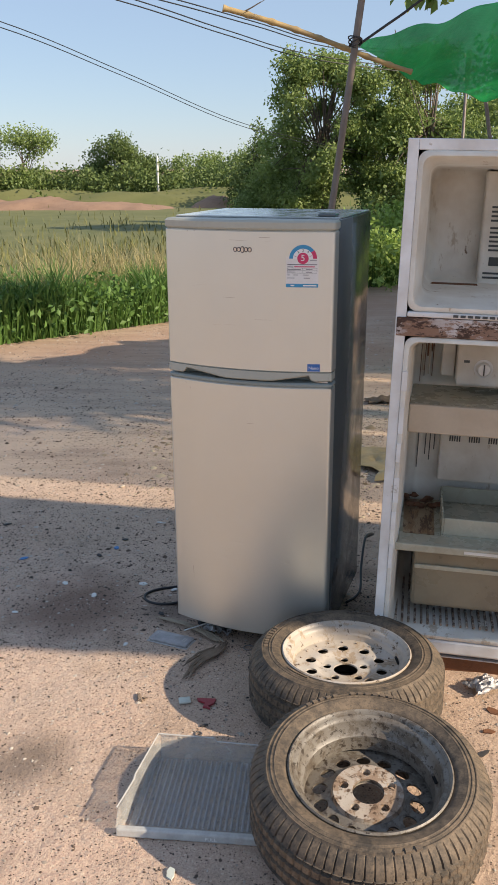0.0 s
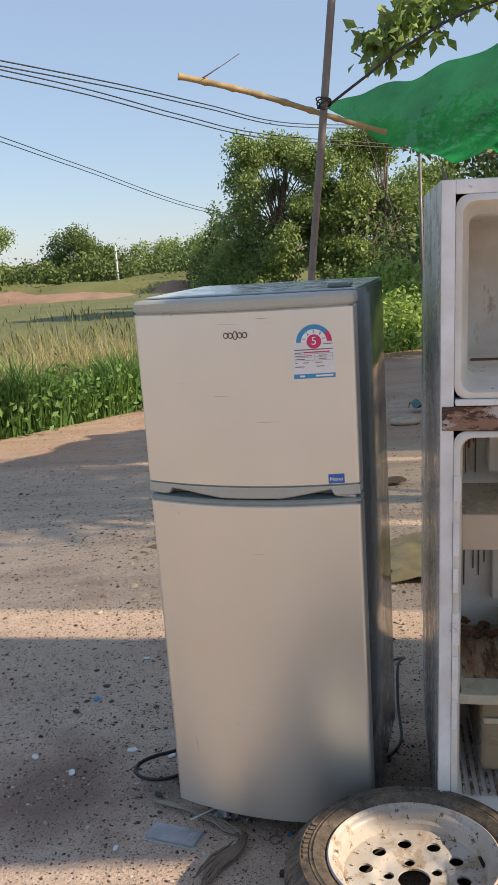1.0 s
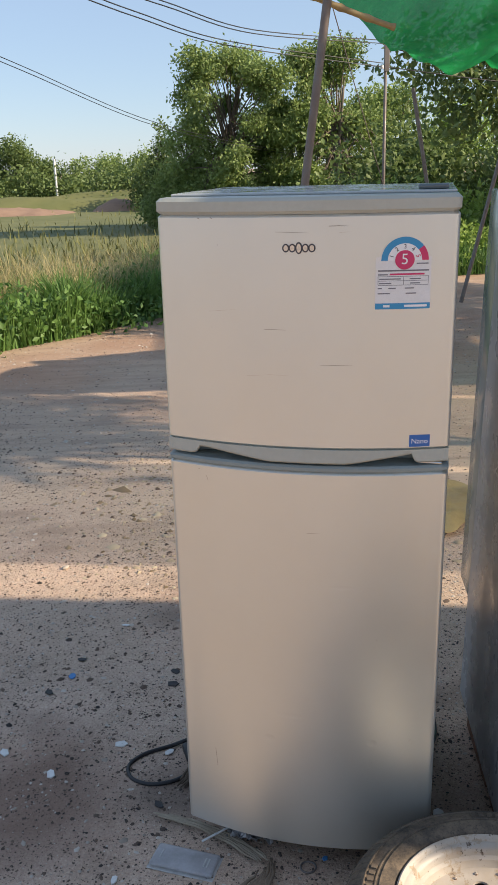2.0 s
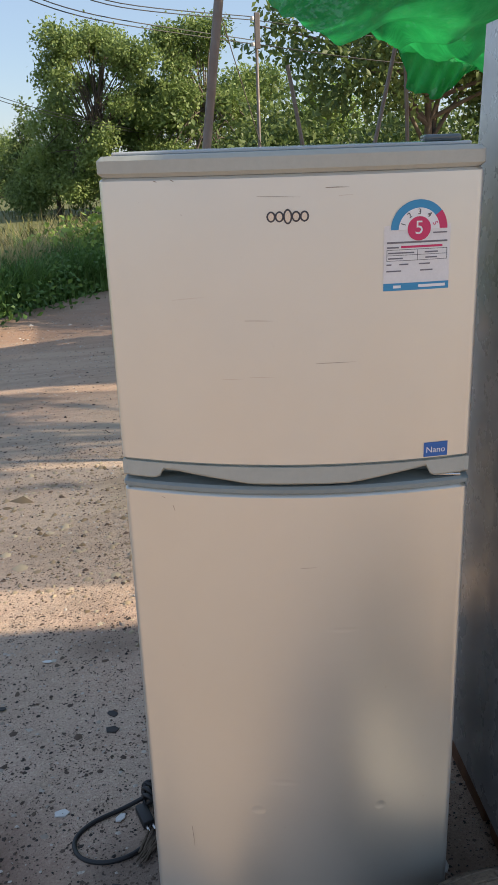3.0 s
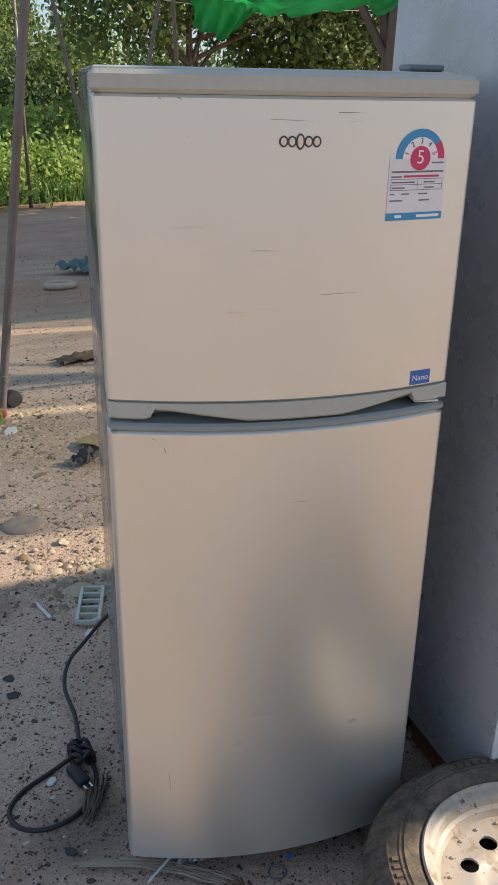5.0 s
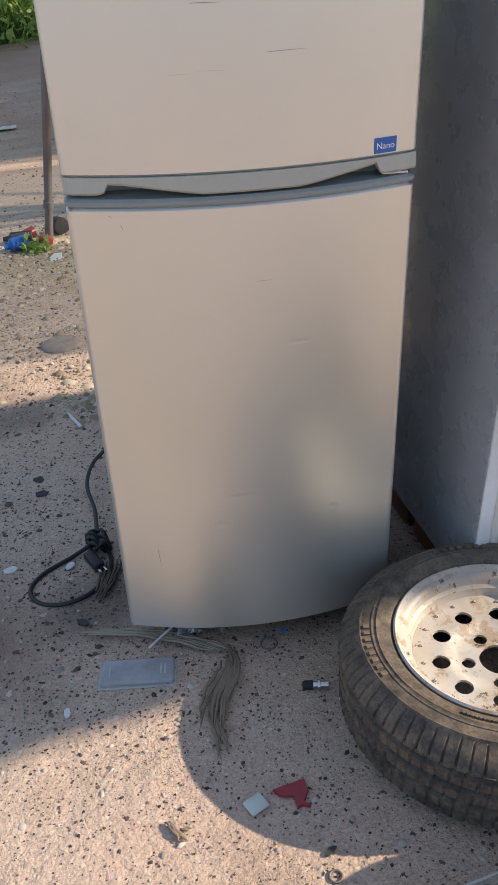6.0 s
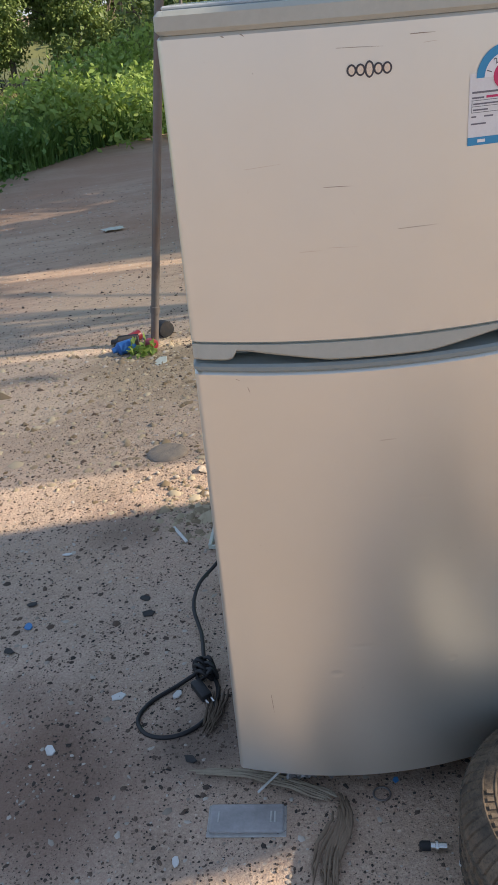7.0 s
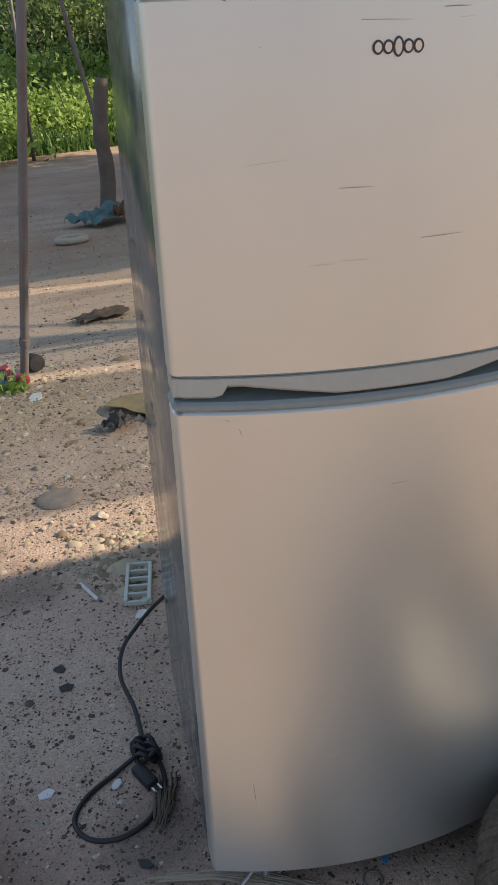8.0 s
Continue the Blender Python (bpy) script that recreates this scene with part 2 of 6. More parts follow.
def silver_material():
    m = mat("silver_coated_steel", (0.71, 0.715, 0.67), 0.4, 0.8)
    k = Nodes(m)
    p = k.pos(False)
    c = k.mix(k.ramp(k.noise(p, 5, 4), [(0.4, 0.0), (0.8, 0.35)]), (0.70, 0.71, 0.66), (0.63, 0.63, 0.575))
    c = k.mix(k.ramp(k.noise(p, 60, 5, 0.8), [(0.68, 0.0), (0.75, 0.45)]), c, (0.4, 0.34, 0.27))
    k.color(c)
    k.rough(k.ramp(k.noise(p, 9, 5), [(0.3, 0.38), (0.7, 0.43)]))
    nrm = k.bump(k.noise(p, 3.5, 3, 0.5), 0.06, 0.01)
    # small dents low on the door
    for cx, cz, sx, sz, deep in ((0.2, 0.272, 0.013, 0.010, 0.45), (0.415, 0.28, 0.011, 0.009, 0.4), (0.245, 0.335, 0.034, 0.007, 0.28), (0.35, 0.64, 0.03, 0.005, 0.2)):
        off = k.t.nodes.new("ShaderNodeVectorMath")
        off.operation = "SUBTRACT"
        k.link(p, off.inputs[0])
        off.inputs[1].default_value = (cx, 0, cz)
        sc = k.t.nodes.new("ShaderNodeVectorMath")
        sc.operation = "MULTIPLY"
        k.link(off.outputs[0], sc.inputs[0])
        sc.inputs[1].default_value = (1 / sx, 0, 1 / sz)
        ln = k.t.nodes.new("ShaderNodeVectorMath")
        ln.operation = "LENGTH"
        k.link(sc.outputs[0], ln.inputs[0])
        nrm = k.bump(k.ramp(ln.outputs["Value"], [(0.0, 0.0), (0.35, 0.15), (1.0, 1.0)]), deep * 0.4, 0.004, nrm)
    return m


M_silver = silver_material()
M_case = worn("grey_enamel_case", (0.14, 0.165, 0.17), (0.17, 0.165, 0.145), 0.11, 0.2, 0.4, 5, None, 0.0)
M_cap = worn("grey_plastic_trim", (0.44, 0.45, 0.395), (0.36, 0.33, 0.26), 0.42, 0.0, 0.4, 7, None, 0.03)
# Paler than the case: the sky's sheen on top is put into the colour.
M_top = worn("sky_sheen_enamel_top", (0.56, 0.585, 0.58), (0.45, 0.42, 0.36), 0.13, 0.15, 0.5, 6, None, 0.02)
M_bluegrey = worn("blue_grey_plastic_rim", (0.25, 0.295, 0.29), (0.2, 0.21, 0.19), 0.4, 0.0, 0.3, 7, None, 0.03)
M_black = mat("dark_recess", (0.015, 0.016, 0.018), 0.7)
M_gasket = worn("dark_gasket", (0.06, 0.065, 0.065), (0.1, 0.09, 0.07), 0.6)

# ---- ground, field, banks ----
def build_ground():
    ys = [-60, -20, -8, -3] + [-1 + 0.05 * i for i in range(160)] + [7.2 + 0.35 * i for i in range(50)] + [26, 30, 36, 45, 60, 90, 150, 300, 700]
    xs = [-600, -200, -80, -40, -20, -10, -6] + [-4 + 0.05 * i for i in range(160)] + [4.3, 5, 6, 8, 11, 15, 20, 30, 45, 80, 200, 600]
    verts, faces = [], []
    for y in ys:
        for x in xs:
            near = math.exp(-((x / 5) ** 2) - ((y - 3) / 6) ** 2)
            h = ground_z(x, y) + near * (0.010 * (noise.noise((x * 1.3, y * 1.3, 0))) + 0.004 * noise.noise((x * 6, y * 6, 3)) + 0.002 * noise.noise((x * 17, y * 17, 7)))
            if y > 12:
                h += 0.06 * noise.noise((x * 0.2, y * 0.2, 5)) * min(1, (y - 12) / 6)
            verts.append((x, y, h))
    nx = len(xs)
    for j in range(len(ys) - 1):
        for i in range(nx - 1):
            a = j * nx + i
            faces.append((a, a + 1, a + nx + 1, a + nx))
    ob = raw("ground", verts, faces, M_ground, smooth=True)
    return tagged(ob, "worn grey concrete yard with pinkish sand, flecks and grit", "ground", kind="structure")


build_ground()

EDGE = [(-9, 5.5), (-5.5, 7.6), (-3.1, 9.8), (-1.5, 11.9), (0.0, 14.6), (1.8, 16.7), (3.2, 17.5), (5.2, 18.0), (9.0, 19.0), (14.0, 21.0), (25, 24)]


def edge_y(x):
    """The near edge of the verge along the road."""
    for (x0, y0), (x1, y1) in zip(EDGE, EDGE[1:]):
        if x0 <= x <= x1:
            return y0 + (y1 - y0) * (x - x0) / (x1 - x0)
    return 5.5 if x < -9 else 24


def build_field():
    verts, faces = [], []
    xs = [-300, -120, -60, -40, -25, -16, -11, -8, -6, -4.5, -3.2, -2.2, -1.2, -0.4, 0.8, 2, 3.6, 5.5, 8, 11, 15, 22, 40, 90, 300]
    for x in xs:
        y0 = edge_y(x) + 0.25
        for s in (0, 0.02, 0.05, 0.1, 0.2, 0.35, 0.6, 1):
            y = y0 + s * (160 - y0)
            verts.append((x, y, ground_z(x, y) + 0.05 + 0.05 * noise.noise((x * 0.3, y * 0.3, 1)) - (0.08 if s == 0 else 0)))
    for i in range(len(xs) - 1):
        for j in range(7):
            a = i * 8 + j
            faces.append((a, a + 1, a + 9, a + 8))
    tagged(raw("field_ground", verts, faces, M_field, smooth=True), "flat paddy field of short yellow-green stubble", "field", kind="structure")


build_field()


def mound(name, cx, cy, rx, ry, h, material, label, seed):
    verts, faces = [], []
    n = 28
    for j in range(n + 1):
        for i in range(n + 1):
            u, v = i / n * 2 - 1, j / n * 2 - 1
            k = max(0.0, 1 - u ** 4) * max(0.0, 1 - v ** 2)
            x, y = cx + rx * u, cy + ry * v
            verts.append((x, y, ground_z(x, y) - 0.1 + h * k * (0.75 + 0.6 * noise.noise((x * 0.35, y * 0.6, seed)) + 0.25 * noise.noise((x * 1.7, y * 1.7, seed)))))
    for j in range(n):
        for i in range(n):
            a = j * (n + 1) + i
            faces.append((a, a + 1, a + n + 2, a + n + 1))
    tagged(raw(name, verts, faces, material, smooth=True), label, "earth bank", kind="structure")


mound("earth_bank", -13.5, 50, 8.5, 3.0, 0.7, M_earth, "low cut bank of bare red earth", 1)
mound("earth_bank", -1.5, 52, 3.5, 2.5, 0.9, M_earth, "heap of loose reddish earth", 4)
mound("grass_bank", -6.0, 54, 26, 3.0, 1.2, M_field, "grassy bank along the field", 9)


# ---- foliage ----
def leaf_cloud(centers, rng, per, spread, size):
    """Folded leaves in small sprays round each centre, as vertices and triangles."""
    c = np.repeat(np.asarray(centers, float), per, axis=0)
    n = len(c)
    p = c + rng.normal(0, spread, (n, 3)) * (1, 1, 0.8)
    d = rng.normal(0, 1, (n, 3))
    d[:, 2] -= 0.35
    d /= np.linalg.norm(d, axis=1)[:, None]
    s = np.cross(d, rng.normal(0, 1, (n, 3)))
    s /= np.maximum(np.linalg.norm(s, axis=1), 1e-6)[:, None]
    L = (size * rng.uniform(0.6, 1.3, n))[:, None]
    w = L * 0.28
    nrm = np.cross(d, s)
    v = np.stack([p, p + d * L * 0.5 + s * w + nrm * w * 0.4, p + d * L, p + d * L * 0.5 - s * w + nrm * w * 0.4], 1).reshape(-1, 3)
    i = np.arange(n)[:, None] * 4
    f = np.concatenate([np.concatenate([i, i + 1, i + 2], 1), np.concatenate([i, i + 2, i + 3], 1)])
    return v, f


def tri_mesh(name, v, f, material, parent=None):
    me = bpy.data.meshes.new(name)
    me.vertices.add(len(v))
    me.vertices.foreach_set("co", np.ascontiguousarray(v, np.float32).ravel())
    me.loops.add(f.size)
    me.loops.foreach_set("vertex_index", np.ascontiguousarray(f, np.int32).ravel())
    me.polygons.add(len(f))
    me.polygons.foreach_set("loop_start", np.arange(0, f.size, 3, dtype=np.int32))
    me.update(calc_edges=True)
    me.materials.append(material)
    ob = new(name, me)
    if parent is not None:
        ob.parent = parent
    return ob


def tree(name, x, y, blobs, trunk_r, label, material, seed, clumps=500, per=9, leaf=0.12, spread=0.16, category="tree", z=None, bark=True):
    """blobs: (dx, dy, height of the centre over the foot, radius x, radius z)."""
    rng = np.random.default_rng(seed)
    z0 = ground_z(x, y) - 0.05 if z is None else z
    t = thing(name, pose(x, y, z0), label, category)
    if bark:
        bm = bmesh.new()
        top = max(b[2] for b in blobs)
        fork = top * 0.35
        lean = rng.normal(0, 0.04, 2) * top
        trunk = [(0, 0, 0), (lean[0] * 0.3, lean[1] * 0.3, fork * 0.5), (lean[0] * 0.6, lean[1] * 0.6, fork), (lean[0], lean[1], top * 0.8)]
        tube(bm, curve_pts(trunk, 4), list(np.linspace(trunk_r, trunk_r * 0.3, 13)), 8)
        part("trunk", bm, M_bark, t, smooth=True)
        bm = bmesh.new()
        for dx, dy, h, rx, rz in blobs:
            for _ in range(2):
                e = Vector((dx + rng.normal(0, rx * 0.45), dy + rng.normal(0, rx * 0.45), h + rng.normal(0, rz * 0.35)))
                s = Vector((lean[0] * 0.6, lean[1] * 0.6, fork * rng.uniform(0.9, 1.9)))
                mid = s.lerp(e, 0.5) + Vector((0, 0, 0.12 * (e - s).length))
                pts = curve_pts([s, mid, e], 4)
                tube(bm, pts, list(np.linspace(trunk_r * 0.3, trunk_r * 0.06, len(pts))), 5, caps=False)
        part("limb_frame", bm, M_bark, t, smooth=True)
    cs = []
    vol = sum(b[3] ** 2 * b[4] for b in blobs)
    for dx, dy, h, rx, rz in blobs:
        n = max(6, int(clumps * rx * rx * rz / vol))
        d = rng.normal(0, 1, (n, 3))
        d /= np.linalg.norm(d, axis=1)[:, None]
        rad = rng.uniform(0.25, 1.0, n) ** 0.45 * (1 + 0.28 * np.sin(d[:, 0] * 5 + seed) * np.cos(d[:, 2] * 6 + dx))
        c = d * rad[:, None] * (rx, rx, rz) + (dx, dy, h)
        cs.append(c[c[:, 2] > 0.05])
    tri_mesh("crown", *leaf_cloud(np.concatenate(cs), rng, per, spread, leaf), material, t)["kind"] = "stuff"
    return t


def rand_blobs(seed, w, h0, h1, n, r):
    rng = np.random.default_rng(seed)
    out = []
    for i in range(n):
        hh = rng.uniform(h0, h1)
        k = 1 - 0.55 * abs((hh - h0) / (h1 - h0) - 0.4)
        out.append((rng.uniform(-w, w) * k, rng.uniform(-w, w) * k * 0.7, hh, r * rng.uniform(0.7, 1.25), r * rng.uniform(0.6, 0.95)))
    return out


L1 = "leafy roadside tree with a loose open crown"
tree("tree", 1.75, 31.0, rand_blobs(2, 1.95, 0.8, 5.7, 40, 0.42), 0.11, L1, M_leaf, 11, 3000, 11, 0.12, 0.17)
tree("tree", 0.3, 33.0, [(-0.6, 0, 1.6, 0.7, 0.8), (-0.1, 0, 3.0, 0.65, 0.8), (0.4, 0, 2.0, 0.8, 0.8), (0.5, 0, 3.9, 0.6, 0.6), (-1.0, 0, 0.8, 0.7, 0.6), (0.9, 0.3, 1.2, 0.8, 0.8)], 0.09, "small green roadside tree", M_leaf, 12, 1100, 11, 0.13, 0.18)
tree("conifer", -0.6, 36.0, [(0, 0, 0.8, 0.85, 0.6), (0.1, 0, 1.5, 0.75, 0.5), (-0.1, 0, 2.2, 0.6, 0.5), (0.05, 0, 2.9, 0.42, 0.5), (0, 0, 3.5, 0.22, 0.5)], 0.09, "dark pointed tree beyond the road", M_leaf_dark, 22, 900, 11, 0.12, 0.13)
tree("tree", 3.3, 33.0, rand_blobs(5, 1.3, 0.7, 4.2, 15, 0.5), 0.1, L1, M_leaf, 23, 1300, 10, 0.13, 0.18)
tree("tree", 4.95, 31.0, rand_blobs(8, 1.9, 0.8, 6.0, 40, 0.42), 0.12, L1, M_leaf, 13, 3000, 11, 0.12, 0.17)
tree("tree", 7.4, 33.0, rand_blobs(9, 1.3, 0.8, 4.6, 10, 0.75), 0.1, L1, M_leaf, 14, 1300, 10, 0.14, 0.2)
tree("tree", 10.2, 33.0, rand_blobs(19, 1.6, 0.6, 4.2, 9, 0.9), 0.1, "slender tree with thin pale foliage", M_leaf_pale, 15, 900, 9, 0.15, 0.22)
tree("mango_tree", 8.5, 20.5, [(0, 0, 4.6, 2.1, 1.5), (-2.0, -0.5, 3.6, 1.4, 1.0), (1.9, 0.3, 3.7, 1.6, 1.1), (3.3, -0.4, 3.0, 1.3, 0.9), (-3.0, 0.2, 4.4, 1.1, 0.8)], 0.2, "broad dark mango tree behind the net canopy", M_leaf_dark, 16, 1250, 10, 0.17, 0.18)
tree("mango_tree", 13.5, 21.0, [(0, 0, 4.2, 2.4, 1.6), (-2.2, 0, 3.0, 1.6, 1.1), (2, 0, 3.2, 1.6, 1.1)], 0.22, "broad dark mango tree at the roadside", M_leaf_dark, 17, 1300, 10, 0.19, 0.2)
tree("mango_tree", 6.35, 10.7, [(0.2, 0.4, 4.5, 1.3, 0.9), (2.0, -1.2, 4.7, 1.4, 0.9), (3.6, 0.4, 4.7, 1.5, 1.0), (2.3, 1.6, 4.6, 1.6, 1.0), (0.6, 2.3, 4.3, 1.5, 0.9), (4.4, -1.8, 4.8, 1.3, 0.9), (-1.0, 1.4, 3.9, 1.0, 0.7), (4.6, 2.2, 4.5, 1.5, 0.9)], 0.2, "thick-trunked dark mango tree beyond the canopy", M_leaf_dark, 18, 2400, 10, 0.18, 0.19)
# Unseen tree, added only so that its crown shades the road's left side.
tree("unseen_shade_tree", 5.6, 4.3, [(-0.9, 0.0, 4.4, 1.0, 0.6), (-0.4, 0.7, 4.5, 0.9, 0.6), (-1.7, 0.9, 4.5, 0.8, 0.5), (0.2, -0.4, 4.7, 0.8, 0.6)], 0.12, "unseen tree added to dapple the yard with shade", M_leaf, 19, 420, 10, 0.16, 0.18)
for i, (x, y, h, w) in enumerate([(-15.6, 56, 4.6, 1.5), (-10.0, 58, 3.5, 1.9), (-5.4, 62, 2.6, 1.6), (-12.6, 60, 2.4, 1.8), (-3.0, 60, 2.6, 1.8), (-7.6, 59, 2.9, 1.5), (-18.8, 55, 4.0, 1.8), (-1.4, 50, 2.3, 1.2)]):
    tree("tree", x, y, rand_blobs(30 + i, w, 0.6, h, 9, 0.9), 0.12, "distant tree beyond the field", M_leaf_dark if i % 2 else M_leaf, 40 + i, 900, 10, 0.17, 0.22)


def hedge(name, pts, h, w, material, label, seed, n, leaf=0.13):
    """A run of scrub along points, one uncountable mass."""
    rng = np.random.default_rng(seed)
    cs = []
    segs = list(zip(pts, pts[1:]))
    for _ in range(n):
        (x0, y0), (x1, y1) = segs[rng.integers(len(segs))]
        s = rng.uniform()
        x, y = x0 + (x1 - x0) * s + rng.normal(0, w), y0 + (y1 - y0) * s + rng.normal(0, w)
        top = h * (0.55 + 0.6 * noise.noise((x * 0.5, y * 0.5, seed)) + 0.25 * rng.uniform())
        z = ground_z(x, y) + max(0.05, top) * rng.uniform(0.02, 1) ** 0.7
        cs.append((x, y, z))
    tagged(tri_mesh(name, *leaf_cloud(cs, rng, 9, 0.12 if leaf < 0.2 else 0.3, leaf), material), label, "scrub", kind="stuff")


hedge("scrub", [(-24, 55), (-12, 57), (-4, 57), (4, 56), (14, 52)], 2.6, 1.3, M_leaf_dark, "band of mixed scrub at the far side of the field", 3, 5200, 0.24)
hedge("scrub", [(0.6, 16.6), (3.3, 18.8), (7.0, 20.6), (11, 22), (18, 25)], 1.15, 0.6, M_leaf_pale, "bright green roadside scrub", 5, 4200, 0.13)
hedge("thicket", [(6, 26), (11, 28), (22, 31)], 3.4, 1.2, M_leaf_dark, "dark thicket closing the view under the trees", 16, 4200, 0.2)
hedge("scrub", [(7.5, 31), (12, 33.5), (20, 36)], 1.7, 0.9, M_leaf, "tangled bushes under the trees", 6, 2200, 0.16)
hedge("scrub", [(2.6, 21.0), (6, 23), (12, 24), (19, 26)], 1.7, 0.8, M_leaf_pale, "bright weedy undergrowth below the trees", 8, 2600, 0.15)
hedge("scrub", [(-9, 8.6), (-6, 10.4), (-4.4, 11.8)], 1.5, 0.4, M_leaf, "weedy bush at the verge", 7, 1100, 0.08)
hedge("weeds", [(-4.4, 9.6), (-2.2, 12.2), (-0.2, 15.4)], 0.7, 0.5, M_grass, "leafy weeds among the reeds of the verge", 15, 1500, 0.09)


def grass(name, n, label, material, seed, h, region, wid):
    rng = np.random.default_rng(seed)
    verts, faces = [], []
    k = 0
    while k < n:
        x, y = region(rng)
        k += 1
        z = ground_z(x, y)
        H = h * rng.uniform(0.45, 1.15) * (0.8 + 0.5 * noise.noise((x * 0.8, y * 0.8, seed)))
        a = rng.uniform(0, math.tau)
        bend = rng.uniform(0.15, 0.85) * H
        sx, sy = math.cos(a) * wid * rng.uniform(0.6, 1.3), math.sin(a) * wid
        bx, by = math.cos(a + 1.4) * bend, math.sin(a + 1.4) * bend
        i = len(verts)
        verts.extend([(x - sx, y - sy, z), (x + sx, y + sy, z), (x + bx * 0.25 - sx * 0.8, y + by * 0.25 - sy * 0.8, z + H * 0.6), (x + bx * 0.25 + sx * 0.8, y + by * 0.25 + sy * 0.8, z + H * 0.6), (x + bx, y + by, z + H)])
        faces.extend([(i, i + 1, i + 3), (i, i + 3, i + 2), (i + 2, i + 3, i + 4)])
    tagged(tri_mesh(name, np.array(verts), np.array(faces), material), label, "grass", kind="stuff")


def verge(rng):
    x = rng.uniform(-8, 1.2)
    return x, edge_y(x) + abs(rng.normal(0, 1.6)) + 0.05


def verge_far(rng):
    x = rng.uniform(-0.5, 12)
    return x, edge_y(x) + abs(rng.normal(0, 0.7)) - 0.1


def meadow(rng):
    x = rng.uniform(-16, 6)
    return x, edge_y(x) + 2.0 + rng.exponential(7)


grass("reed_grass", 24000, "tall bright green reed grass along the verge", M_grass, 1, 0.82, verge, 0.012)
grass("dry_grass", 9000, "straw-coloured seeding grass above the reeds", M_dry, 2, 1.15, lambda rng: (lambda p: (p[0], p[1] + 1.0))(verge(rng)), 0.006)
grass("verge_grass", 9000, "bright green weeds at the edge of the road", M_grass, 3, 0.55, verge_far, 0.012)
grass("meadow_grass", 14000, "low mixed green and straw field grass", M_field, 4, 0.45, meadow, 0.02)


# ---- leaning pole, bamboo, net canopy ----
def build_pole():
    t = thing("leaning_pole", pose(0, 0, 0), "thin weathered steel pole leaning over the yard", "pole")
    foot, cross, top = Vector((0.262, 5.852, -0.19)), Vector((0.548, 5.54, 2.257)), Vector((0.664, 5.44, 3.25))
    bm = bmesh.new()
    tube(bm, [foot, foot.lerp(cross, 0.06), foot.lerp(cross, 0.5), cross, top], 0.021, 12)
    part("tube", bm, M_steel_pole, t, smooth=40)
    bm = bmesh.new()
    p = foot.lerp(cross, 0.08)
    q = foot.lerp(cross, 0.095)
    tube(bm, [p, q], 0.026, 12)
    part("collar", bm, M_steel_pole, t, smooth=40)
    b = thing("bamboo_rail", pose(0, 0, 0), "mottled bamboo rail lashed across the pole", "bamboo pole")
    bm = bmesh.new()
    a, e = Vector((-0.219, 5.504, 2.453)), Vector((0.908, 5.71, 2.135))
    pts, rad = [], []
    for i in range(41):
        s = i / 40
        pts.append(a.lerp(e, s) + Vector((0, 0, 0.012 * math.sin(s * 5))))
        rad.append(0.0165 * (1.0 - 0.15 * s) + (0.005 if i % 5 == 0 else 0))
    tube(bm, pts, rad, 10)
    part("stem", bm, M_bamboo, b, smooth=60)
    bm = bmesh.new()
    tube(bm, curve_pts([a + Vector((0.02, 0, 0.0)), a + Vector((0.1, 0.02, -0.02)), a + Vector((0.22, 0, 0.03))]), 0.003, 5)
    tube(bm, curve_pts([a + Vector((0.13, 0, -0.02)), a + Vector((0.24, 0.0, 0.04)), a + Vector((0.33, 0, 0.09))]), 0.002, 5)
    part("twig", bm, M_bark, b)
    bm = bmesh.new()
    c = cross + Vector((0, -0.01, 0.0))
    for k in range(5):
        rr = 0.03 + 0.003 * k
        tube(bm, [c + Vector((rr * math.cos(x), 0.03 * math.sin(x), 0.02 * math.sin(x + k) + 0.006 * k)) for x in np.linspace(0, math.tau, 14)[:-1]], 0.004, 5, closed=True)
    part("lashing", bm, M_wire, b, "dark rope lashing")
    r = bmesh.new()
    tube(r, curve_pts([cross + Vector((0.02, 0, 0.0)), (0.80, 5.6, 2.41), (1.05, 5.6, 2.56), (1.6, 5.6, 2.76), (3.4, 5.45, 3.1)], 10), 0.008, 6)
    rope = part("rope", r, M_wire, None, smooth=True)
    tagged(rope, "dark twisted rope running from pole to canopy", "rope")


build_pole()


def net_material():
    m = mat("green_shade_net", (0.03, 0.5, 0.17), 0.7)
    k = Nodes(m)
    p = k.pos(True)
    w1 = k.n("ShaderNodeTexWave", Scale=60.0, Distortion=1.0)
    w1.bands_direction = "DIAGONAL"
    k.link(p, w1.inputs["Vector"])
    c = k.mix(k.ramp(k.noise(p, 2.2, 4), [(0.35, 0.0), (0.65, 1.0)]), (0.012, 0.40, 0.125), (0.05, 0.66, 0.24))
    c = k.mix(k.ramp(w1.outputs["Fac"], [(0.2, 0.0), (0.9, 0.35)]), c, (0.012, 0.30, 0.10))
    k.color(c)
    k.bump(k.noise(p, 9, 5), 1.0, 0.06)
    tr = k.n("ShaderNodeBsdfTranslucent")
    k.link(c, tr.inputs["Color"])
    clear = k.n("ShaderNodeBsdfTransparent")
    mx = k.t.nodes.new("ShaderNodeMixShader")
    mx.inputs[0].default_value = 0.62
    k.link(k.b.outputs[0], mx.inputs[1])
    k.link(tr.outputs[0], mx.inputs[2])
    m2 = k.t.nodes.new("ShaderNodeMixShader")
    m2.inputs[0].default_value = 0.22
    k.link(mx.outputs[0], m2.inputs[1])
    k.link(clear.outputs[0], m2.inputs[2])
    k.link(m2.outputs[0], k.t.nodes["Material Output"].inputs["Surface"])
    return m


M_net = net_material()


